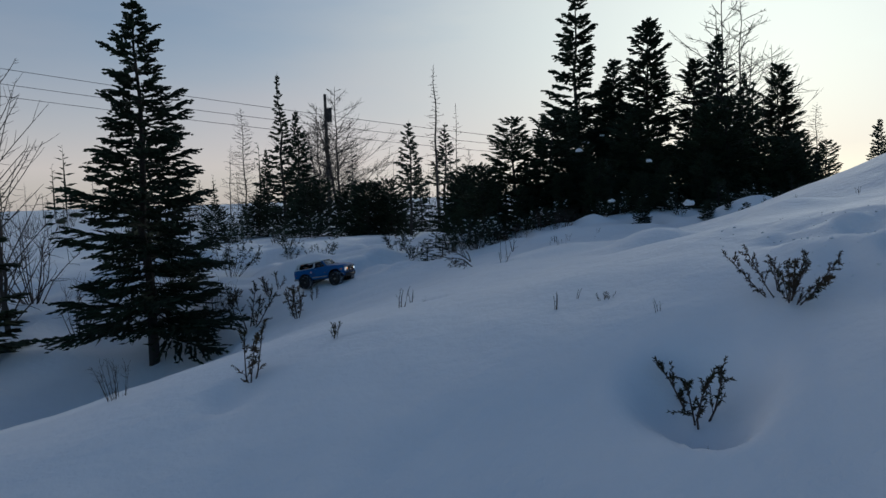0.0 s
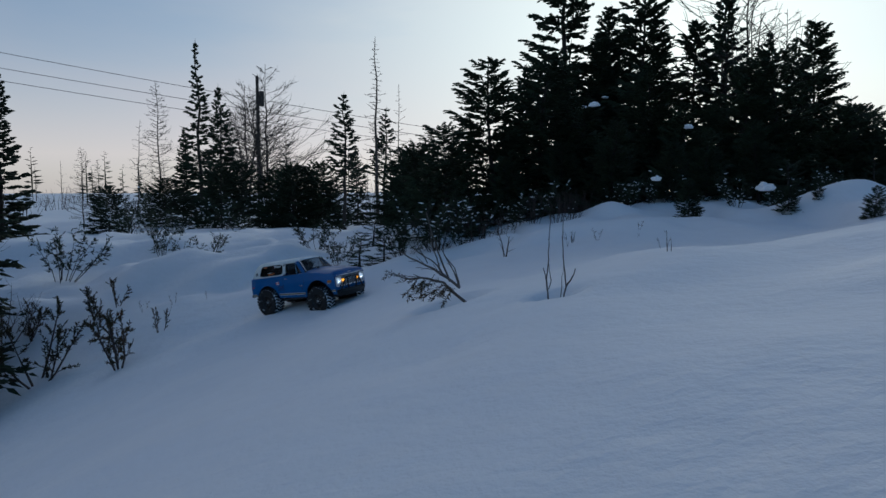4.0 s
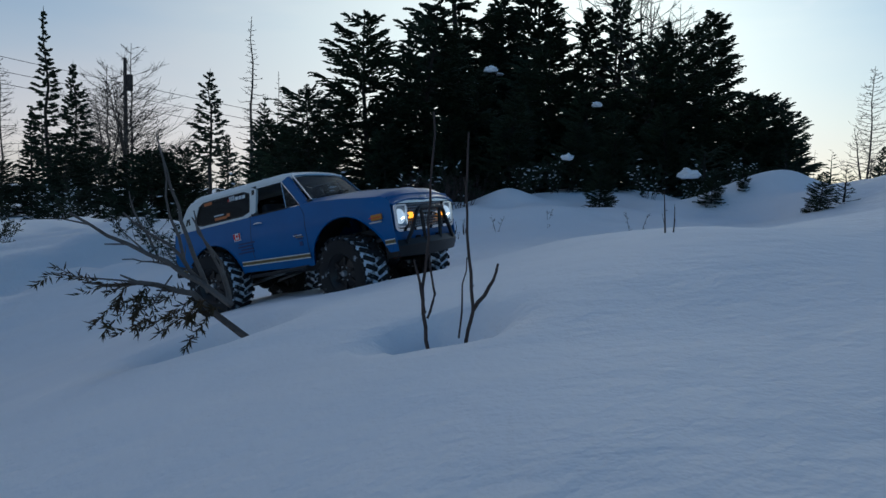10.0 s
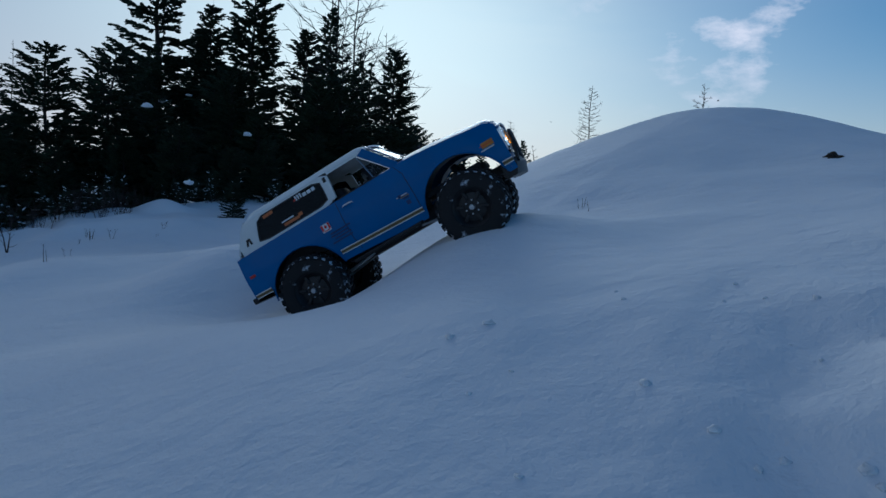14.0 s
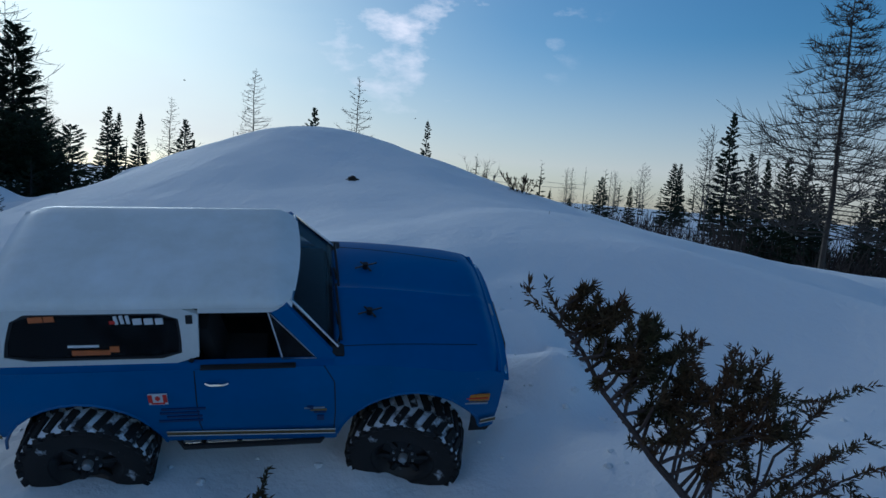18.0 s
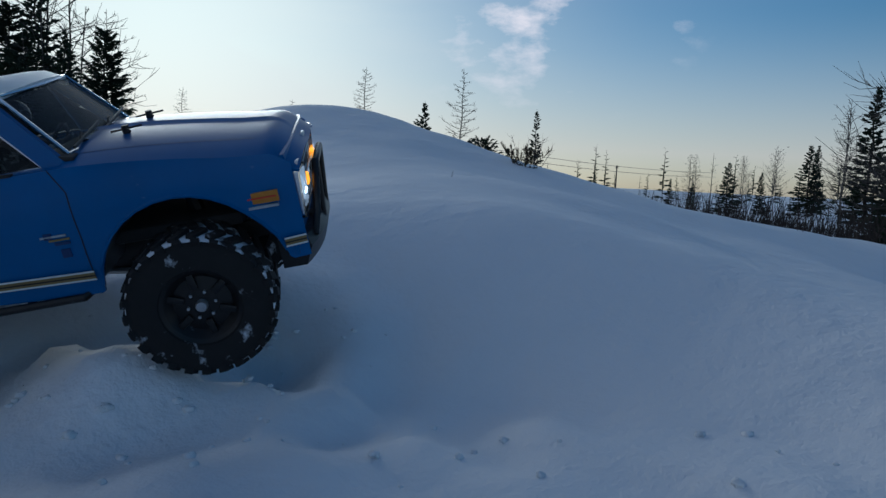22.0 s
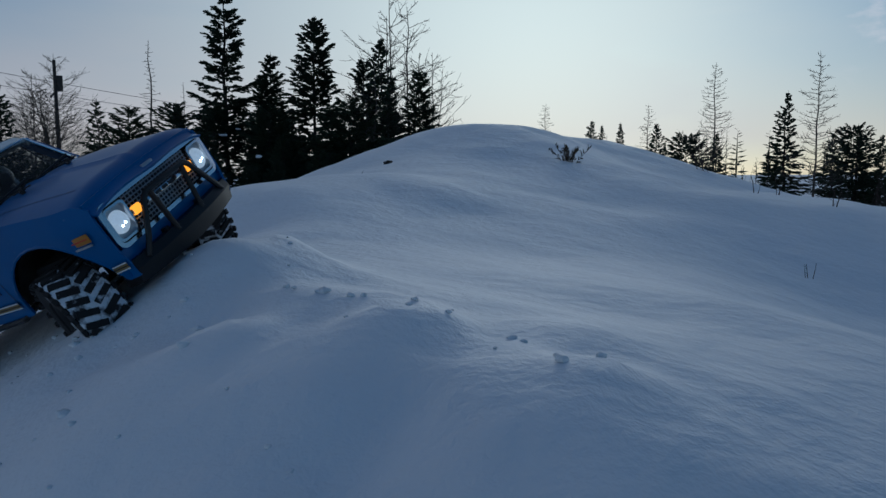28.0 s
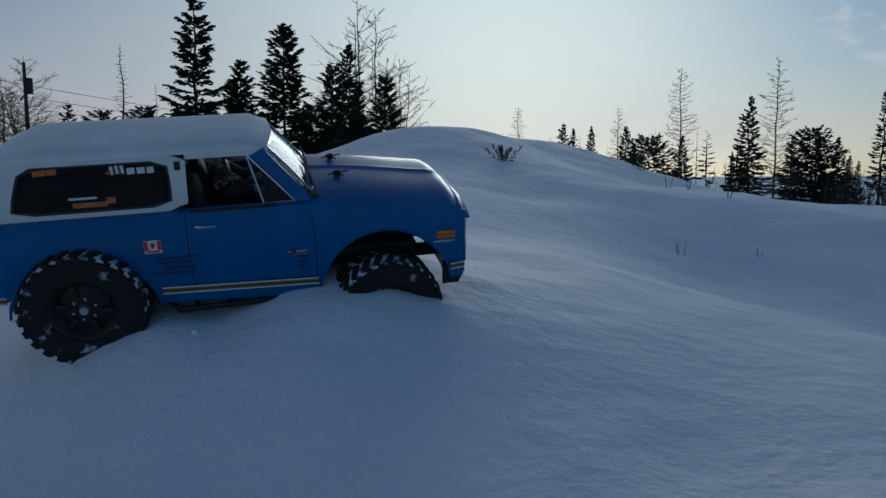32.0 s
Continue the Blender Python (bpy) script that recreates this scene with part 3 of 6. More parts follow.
        inner = [(x + (0.30 * (z - 0.1447) if x < -0.133 else -0.04 * (z - 0.1447)), z) for x, z in inner]
        n = 40
        centre = (-0.133, 0.1447)
        bm = bm_new()
        ring_plate(bm, around(outer_poly, centre, n), around(inner, centre, n), 0.005, at_side)
        top = part("hardtop_side", bm, WHITE_TRIM, truck)
        bm = bm_new()
        plate(bm, [(x, z) for x, z in inner], 0.0016, lambda a, b, d: (a, s * (cab_y(b) - 0.0022 - d), b))
        pane = part("quarter_window", bm, PANE_DARK, top, "dark tinted quarter window with stickers")
        bm = bm_new()
        ring_plate(bm, around(inner, centre, n), around([(-0.133 + (x + 0.133) * 0.965, 0.1447 + (z - 0.1447) * 0.90) for x, z in inner], centre, n), 0.002, lambda a, b, d: (a, s * (cab_y(b) - 0.0012 - d), b))
        part("window_seal", bm, BLACK, pane)
        for dx, dz, w, h, mat, tilt in ((-0.1145, 0.1605, 0.0030, 0.0085, STICKER_WHITE, 8), (-0.1095, 0.1610, 0.0030, 0.0085, STICKER_WHITE, 8), (-0.1045, 0.1610, 0.0030, 0.0085, STICKER_WHITE, 8), (-0.1175, 0.1585, 0.0050, 0.0030, STICKER_RED, 8),
                                        (-0.0965, 0.1590, 0.0075, 0.0062, STICKER_WHITE, 4), (-0.0870, 0.1590, 0.0075, 0.0062, STICKER_WHITE, 4), (-0.0780, 0.1590, 0.0065, 0.0062, STICKER_WHITE, 4),
                                        (-0.1800, 0.1620, 0.0120, 0.0055, STICKER_ORANGE, 4), (-0.1690, 0.1625, 0.0085, 0.0055, STICKER_ORANGE, 4), (-0.1380, 0.1290, 0.0320, 0.0050, STICKER_ORANGE, 0), (-0.1440, 0.1355, 0.0260, 0.0022, STICKER_WHITE, 0), (-0.1180, 0.1320, 0.0080, 0.0060, STICKER_ORANGE, 0)):
            bm = bm_new()
            box(bm, (dx, s * (cab_y(dz) - 0.0014), dz), (w, 0.001, h), rot=(s * 11, -tilt, 0))
            part("window_sticker", bm, mat, pane)
        for dx, dz, w, h, r in ((-0.232, 0.135, 0.004, 0.012, 20), (-0.226, 0.136, 0.004, 0.013, -15), (-0.229, 0.140, 0.009, 0.003, 0), (-0.052, 0.1615, 0.006, 0.009, 0), (-0.0525, 0.120, 0.004, 0.004, 45), (-0.252, 0.1205, 0.003, 0.003, 45)):
            bm = bm_new()
            box(bm, (dx, s * (cab_y(dz) + 0.0004), dz), (w, 0.0014, h), rot=(s * 11, r, 0), bevel=0.0004)
            part("badge", bm, BLACK, top)
        # door window: header, vent window, front pillar
        bm = bm_new()
        plate(bm, [(-0.0440, 0.1735), (-0.0442, 0.1672), (0.0330, 0.1672), (0.0400, 0.1735)], 0.005, at_side)
        part("window_header", bm, WHITE_TRIM, truck)
        bm = bm_new()
        plate(bm, [(0.0300, 0.1672), (0.0440, 0.1735), (0.0930, 0.1165), (0.0740, 0.1165)], 0.006, lambda a, b, d: (a, s * (cab_y(b) + 0.0006 - d), b))
        part("front_pillar", bm, PAINT, truck)
        bm = bm_new()
        tube(bm, [(0.0265, s * (cab_y(0.167) - 0.001), 0.1672), (0.0395, s * (cab_y(0.118) - 0.001), 0.1180), (0.0725, s * (cab_y(0.118) - 0.001), 0.1180), (0.0275, s * (cab_y(0.167) - 0.001), 0.1668)], 0.0012, 5)
        vent = part("vent_frame", bm, CHROME, truck)
        bm = bm_new()
        plate(bm, [(0.0275, 0.1665), (0.0400, 0.1185), (0.0715, 0.1185)], 0.001, lambda a, b, d: (a, s * (cab_y(b) - 0.002 - d), b))
        part("vent_pane", bm, PANE, vent)
        bm = bm_new()
        box(bm, (0.004, s * 0.0975, 0.1172), (0.096, 0.006, 0.002), bevel=0.0005)
        part("window_ledge", bm, BLACK, truck)
        # rock slider
        bm = bm_new()
        tube(bm, [(-0.078, s * 0.090, 0.016), (-0.068, s * 0.103, 0.010), (0.066, s * 0.103, 0.010), (0.078, s * 0.090, 0.016)], 0.0034, 8)
        for x in (-0.05, -0.015, 0.02, 0.052):
            tube(bm, [(x, s * 0.103, 0.010), (x, s * 0.06, 0.014)], 0.0028, 6)
        part("rock_slider", bm, BLACK_METAL, truck)

    # bonnet
    bm = bm_new()

    def bonnet(u, v):
        y = v * side_y(u, belt_z(u))
        a = abs(v)
        z = belt_z(u) + 0.0115 * (1 - a ** 3.2) + 0.0022 * max(0.0, 1 - a / 0.06) * (1 - smooth01((u - 0.22) / 0.03))
        z -= 0.010 * smooth01((u - 0.226) / 0.024) * (1 - 0.5 * a)
        return (u + 0.004 * (1 - a * a) * smooth01((u - 0.2) / 0.05), y, z)

    sheet(bm, bonnet, [0.088 + 0.00405 * k for k in range(41)], [k / 16 - 1 for k in range(33)])
    hood = part("bonnet", thick(bm, 0.0025), PAINT, truck)
    for s in (-1, 1):
        bm = bm_new()
        sheet(bm, lambda u, v: (u, s * (0.080 - 0.012 * (u - 0.09) / 0.15) + v * 0.0009, bonnet(u, (0.080 - 0.012 * (u - 0.09) / 0.15) / side_y(u, belt_z(u)))[2] + 0.0003), [0.092 + 0.0099 * k for k in range(15)], [0, 1])
        part("bonnet_seam", bm, BLACK, hood)
        bm = bm_new()
        px, py = 0.122, s * 0.037
        pz = bonnet(px, py / 0.098)[2]
        tube(bm, [(px, py, pz - 0.002), (px, py, pz + 0.007)], 0.0028, 8)
        tube(bm, [(px - 0.010, py - 0.004, pz + 0.0035), (px + 0.011, py + 0.004, pz + 0.0045)], 0.0009, 5)
        tube(bm, [(px - 0.004, py + 0.008, pz + 0.0025), (px, py, pz + 0.0050), (px + 0.005, py - 0.008, pz + 0.0025)], 0.0010, 5)
        part("bonnet_pin", bm, BLACK, hood, "black bonnet pin with body clip")
    bm = bm_new()
    box(bm, (0.2475, 0, 0.0935), (0.004, 0.018, 0.005), bevel=0.0012)
    part("bonnet_badge", bm, SILVER, hood)
    # cowl, windscreen, wipers
    bm = bm_new()
    box(bm, (0.0905, 0, 0.1205), (0.014, 0.180, 0.006), rot=(0, 8, 0), bevel=0.001)
    part("cowl", bm, BLACK, truck)

    def screen(a, b, d):
        """a across -1..1, b up 0..1."""
        z = mix(0.1225, 0.1730, b)
        x = mix(0.0905, 0.0470, b) + 0.006 * (1 - a * a)
        return (x + d, a * mix(0.0805, 0.0690, b), z + d * 0.8)

    bm = bm_new()
    sheet(bm, lambda u, v: screen(u, v, 0.0), [k / 10 - 1 for k in range(21)], [k / 6 for k in range(7)])
    wind = part("windscreen", thick(bm, 0.0012), PANE, truck, "clear windscreen with frost in the corners")
    bm = bm_new()
    loop = [screen(k / 8 - 1, 0.0, 0.0012) for k in range(17)] + [screen(1, k / 5, 0.0012) for k in range(1, 5)] + [screen(1 - k / 8, 1.0, 0.0012) for k in range(17)] + [screen(-1, 1 - k / 5, 0.0012) for k in range(1, 6)]
    part("windscreen_trim", tube(bm, loop, 0.0016, 6), CHROME, wind)
    for y0, y1 in ((-0.075, 0.000), (-0.005, 0.070)):
        bm = bm_new()
        a = (0.0945, y0 + 0.035, 0.1245)
        tube(bm, [a, (0.093, y0 + 0.02, 0.1295), (0.0905, mix(y0, y1, 0.45), 0.1330)], [0.0022, 0.0016, 0.0012], 6)
        tube(bm, [(0.0950, y0, 0.1270), (0.0935, mix(y0, y1, 0.5), 0.1310), (0.0915, y1, 0.1350)], 0.0014, 5)
        tube(bm, [(0.0940, y0 + 0.035, 0.118), (0.0950, y0 + 0.035, 0.127)], 0.0035, 8)
        part("wiper", bm, BLACK, wind)
    # roof
    section = [(0.0772, 0.1722), (0.0768, 0.1755), (0.0740, 0.1792), (0.0680, 0.1816), (0.0530, 0.1832), (0.0270, 0.1842), (0.0, 0.1846)]
    section = [(-y, z) for y, z in section] + [(y, z) for y, z in section[::-1][1:]]
    bm = bm_new()

    def roof(u, v):
        y, z = section[v]
        e = smooth01((u - 0.030) / 0.020)
        r = smooth01((-0.205 - u) / 0.024)
        return (u + 0.007 * e * (1 - (y / 0.078) ** 2), y * (1 - 0.05 * e), z - 0.0075 * e - 0.0085 * r)

    sheet(bm, roof, [-0.229, -0.226, -0.220, -0.212, -0.20, -0.17, -0.14, -0.10, -0.06, -0.02, 0.01, 0.026, 0.034, 0.040, 0.045, 0.0485], list(range(13)))
    part("roof", thick(bm, 0.004), ROOF_WHITE, truck, "white hard top dusted with frost")
    # back: upper panel with window, tailgate, bumper, lamps
    bm = bm_new()

    def back(a, b, d):
        z = mix(0.1165, 0.1735, b)
        return (mix(-0.2625, -0.2285, b) + d, a * mix(0.0902, 0.0768, b), z)

    outline = [(-1, 0), (1, 0), (1, 1), (-1, 1)]
    ring_plate(bm, around(outline, (0, 0.5), 32), around([(x * 0.80, 0.52 + (z - 0.5) * 0.62) for x, z in outline], (0, 0.5), 32), 0.004, back)
    rear = part("hardtop_back", bm, WHITE_TRIM, truck)
    bm = bm_new()
    plate(bm, [(x * 0.80, 0.52 + (z - 0.5) * 0.62) for x, z in outline], 0.0015, lambda a, b, d: back(a, b, d + 0.001))
    part("rear_window", bm, PANE_DARK, rear)
    bm = bm_new()
    sheet(bm, lambda u, v: (-0.2640, u * side_y(-0.264, mix(0.042, 0.1165, v)), mix(0.042, 0.1165, v)), [k / 5 - 1 for k in range(11)], [0, 0.3, 0.6, 1])
    gate = part("tailgate", thick(bm, 0.003), PAINT, truck)
    for s in (-1, 1):
        bm = bm_new()
        box(bm, (-0.2655, s * 0.088, 0.074), (0.003, 0.012, 0.030), bevel=0.001)
        part("tail_lamp", bm, RED_LENS, gate)
    bm = bm_new()
    box(bm, (-0.268, 0, 0.038), (0.012, 0.196, 0.011), bevel=0.002)
    part("rear_bumper", bm, BLACK_METAL, truck)
    # nose: silver surround, grille, lamps
    def nose(a, b, d):
        return (0.2462 + d - 0.004 * abs(a / 0.095) ** 3 + (b - 0.06) * 0.06, a, b)

    outer = [(y, 0.0640 + z) for y, z in rounded(0.186, 0.050, 0.010)]
    inner = [(y, 0.0640 + z) for y, z in rounded(0.177, 0.041, 0.007)]
    bm = bm_new()
    ring_plate(bm, outer, inner, 0.006, lambda a, b, d: nose(a, b, d - 0.002))
    grille = part("grille_surround", bm, CHROME, truck, "bright chrome grille surround")
    bm = bm_new()
    plate(bm, inner, 0.002, lambda a, b, d: nose(a, b, d - 0.006))
    part("grille_backing", bm, BLACK, grille)
    bm = bm_new()
    sheet(bm, lambda u, v: (0.2440 - 0.004 * abs(u) ** 3 - 0.004 * (1 - v), u * 0.096, mix(0.012, 0.040, v)), [k / 8 - 1 for k in range(17)], [0, 0.5, 1])
    part("front_valance", thick(bm, 0.003), PAINT, truck)
    bm = bm_new()
    sheet(bm, lambda u, v: (0.2440 - 0.004 * abs(u) ** 3, u * 0.094, mix(0.088, 0.0975 + 0.004 * (1 - u * u), v)), [k / 8 - 1 for k in range(17)], [0, 0.5, 1])
    part("nose_panel", thick(bm, 0.003), PAINT, truck)
    for k in range(9):
        z = 0.0462 + 0.00445 * k
        if 3.5 < k < 4.5:
            continue
        bm = bm_new()
        tube(bm, [nose(y, z, 0.0) for y in (-0.056, -0.028, 0, 0.028, 0.056)], 0.0008, 4)
        part("grille_bar", bm, SILVER, grille)
    for k in range(21):
        bm = bm_new()
        y = -0.055 + 0.0055 * k
        tube(bm, [nose(y, 0.0445, -0.001), nose(y, 0.0838, -0.001)], 0.0006, 4)
        part("grille_upright", bm, SILVER, grille)
    bm = bm_new()
    box(bm, nose(0, 0.0640, 0.0012), (0.004, 0.112, 0.0060), bevel=0.0012)
    bar = part("grille_centre_bar", bm, CHROME, grille)
    for k in range(3):
        bm = bm_new()
        box(bm, nose(-0.012 + 0.012 * k, 0.0640, 0.0034), (0.002, 0.008, 0.0036))
        part("lettering_bar", bm, BLACK, bar)
    for s in (-1, 1):
        bm = bm_new()
        sq = [(s * 0.0735 + y, 0.0640 + z) for y, z in rounded(0.0305, 0.0375, 0.006)]
        sq2 = [(s * 0.0735 + y, 0.0640 + z) for y, z in rounded(0.0255, 0.0325, 0.005)]
        ring_plate(bm, sq, sq2, 0.005, lambda a, b, d: nose(a, b, d - 0.001))
        lamp = part("headlight", bm, CHROME, truck, "lit headlight in a square chrome bezel")
        bm = bm_new()
        plate(bm, sq2, 0.002, lambda a, b, d: nose(a, b, d - 0.003))
        part("headlight_backing", bm, SILVER, lamp)
        bm = bm_new()
        prof = [(0.0001, 0.0045), (0.004, 0.0043), (0.008, 0.0034), (0.0112, 0.0018), (0.0124, 0.0), (0.0124, -0.002)]
        lathe(bm, prof, 24, "x")
        bmesh.ops.translate(bm, verts=bm.verts, vec=nose(s * 0.0735, 0.0640, 0.0))
        part("headlight_lens", bm, LAMP, lamp)
        for dy, dz in ((0.002, -0.003), (-0.003, -0.0045)):
            bm = bm_new()
            bmesh.ops.create_uvsphere(bm, u_segments=8, v_segments=6, radius=0.0016, matrix=Matrix.Translation(nose(s * 0.0735 + dy, 0.064 + dz, 0.0042)))
            part("headlight_bulb", bm, LED, lamp)
        bm = bm_new()
        box(bm, nose(s * 0.0490, 0.0640, 0.0025), (0.005, 0.0125, 0.0100), bevel=0.0015)
        part("turn_signal", bm, AMBER, grille, "glowing amber turn signal")
    # bumper and bull bar
    bm = bm_new()
    n = 15
    shape = lambda u: (0.243 + 0.012 * (1 - abs(u) ** 2.2), u * 0.092)
    rows = []
    for k in range(n):
        x, y = shape(k / 7 - 1)
        drop = 0.004 * abs(k / 7 - 1)
        rows.append([bm.verts.new(p) for p in ((x, y, 0.026), (x + 0.003, y, 0.016), (x - 0.004, y, -0.004 + drop), (x - 0.020, y, -0.004 + drop), (x - 0.020, y, 0.026))])
    for a, b in zip(rows, rows[1:]):
        for j in range(5):
            bm.faces.new((a[j], a[(j + 1) % 5], b[(j + 1) % 5], b[j]))
    bm.faces.new(rows[0]), bm.faces.new(rows[-1])
    bumper = part("front_bumper", bm, BLACK_METAL, truck, "black stubby bumper with a bull bar")
    bm = bm_new()
    hoop = [(0.249, -0.074, 0.020), (0.253, -0.062, 0.036), (0.257, -0.042, 0.068), (0.258, -0.034, 0.074), (0.258, 0.034, 0.074), (0.257, 0.042, 0.068), (0.253, 0.062, 0.036), (0.249, 0.074, 0.020)]
    part("bull_bar", tube(bm, hoop, 0.0034, 8), BLACK_METAL, bumper)
    for s in (-1, 1):
        bm = bm_new()
        tube(bm, [(0.254, s * 0.024, 0.020), (0.258, s * 0.030, 0.072)], 0.0032, 8)
        part("bull_bar_leg", bm, BLACK_METAL, bumper)
    # chassis, axles, links
    for s in (-1, 1):
        bm = bm_new()
        box(bm, (0.0, s * 0.032, 0.022), (0.50, 0.006, 0.016), bevel=0.001)
        part("chassis_rail", bm, BLACK_METAL, truck)
    bm = bm_new()
    box(bm, (0.0, 0, 0.012), (0.17, 0.070, 0.020), bevel=0.004)
    part("skid_plate", bm, BLACK, truck)
    bm = bm_new()
    box(bm, (-0.02, 0, 0.046), (0.44, 0.150, 0.012), bevel=0.004)
    floor = part("cab_floor", bm, SEAT, truck)
    for c in (-0.156, 0.156):
        bm = bm_new()
        sheet(bm, lambda u, v: (c + 0.0745 * math.cos(u), v * 0.098, 0.008 + 0.0745 * math.sin(u)), [radians(12 + 156 * k / 10) for k in range(11)], [-1, -0.45])
        sheet(bm, lambda u, v: (c + 0.0745 * math.cos(u), v * 0.098, 0.008 + 0.0745 * math.sin(u)), [radians(12 + 156 * k / 10) for k in range(11)], [0.45, 1])
        part("wheel_well", thick(bm, 0.001), BLACK, truck)
        bm = bm_new()
        tube(bm, [(c, -0.088, 0), (c, -0.03, 0), (c, 0.03, 0), (c, 0.088, 0)], [0.010, 0.008, 0.008, 0.010], 10)
        bmesh.ops.create_uvsphere(bm, u_segments=12, v_segments=8, radius=0.019, matrix=Matrix.Translation((c, 0.018, 0.001)))
        part("axle", bm, BLACK_METAL, truck)
        sgn = 1 if c > 0 else -1
        for s in (-1, 1):
            bm = bm_new()
            tube(bm, [(c, s * 0.048, -0.006), (c - sgn * 0.105, s * 0.034, 0.008)], 0.0032, 6)
            part("link", bm, SILVER, truck)
            bm = bm_new()
            tube(bm, [(c + sgn * 0.012, s * 0.050, 0.002), (c - sgn * 0.004, s * 0.040, 0.070)], 0.0065, 8)
            part("shock", bm, BLACK_METAL, truck)
    bm = bm_new()
    tube(bm, [(0.176, -0.075, 0.004), (0.178, 0.060, 0.006)], 0.0022, 6)
    part("tie_rod", bm, SILVER, truck)
    bm = bm_new()
    box(bm, (0.180, 0.008, 0.006), (0.016, 0.020, 0.016), bevel=0.003)
    part("differential_cover", bm, ORANGE_METAL, truck)
    # seats, wheel and a driver figure
    for s in (-1, 1):
        bm = bm_new()
        box(bm, (-0.012, s * 0.043, 0.078), (0.052, 0.050, 0.018), bevel=0.006)
        box(bm, (-0.040, s * 0.043, 0.108), (0.016, 0.050, 0.060), rot=(0, -12, 0), bevel=0.006)
        part("seat", bm, SEAT, truck)
    bm = bm_new()
    box(bm, (0.062, 0, 0.106), (0.040, 0.176, 0.022), bevel=0.005)
    part("dashboard", bm, SEAT, truck)
    bm = bm_new()
    ringp = [(0.036 + 0.006 * math.cos(a), 0.043 + 0.018 * math.sin(a), 0.118 + 0.014 * math.cos(a)) for a in [2 * math.pi * k / 20 for k in range(21)]]
    tube(bm, ringp, 0.0018, 5)
    part("steering_wheel", bm, BLACK, truck)
    bm = bm_new()
    box(bm, (-0.16, 0, 0.075), (0.16, 0.15, 0.05), bevel=0.01)
    part("cargo_floor", bm, SEAT, truck)
    # shoulder between the body's upper edge and the inset cab
    for sgn in (-1, 1):
        bm = bm_new()
        sheet(bm, lambda u, v: (u, sgn * mix(side_y(u, 0.1165) - 0.0006, 0.0880, v), 0.1163 + 0.0016 * smooth01(v)), [mix(-0.2615, 0.094, k / 30) for k in range(31)], [0, 0.2, 0.5, 1])
        part("shoulder", thick(bm, 0.002), PAINT, truck)
    # longer nose, windscreen set further back
    for ob in truck.children_recursive:
        if ob.type != "MESH":
            continue
        for v in ob.data.vertices:
            x, z = v.co.x, v.co.z
            v.co.x += 0.008 * smooth01((x - 0.205) / 0.04) - 0.0095 * smooth01((z - 0.098) / 0.018) * smooth01((x + 0.03) / 0.06) * (1 - smooth01((x - 0.09) / 0.09))
    return truck


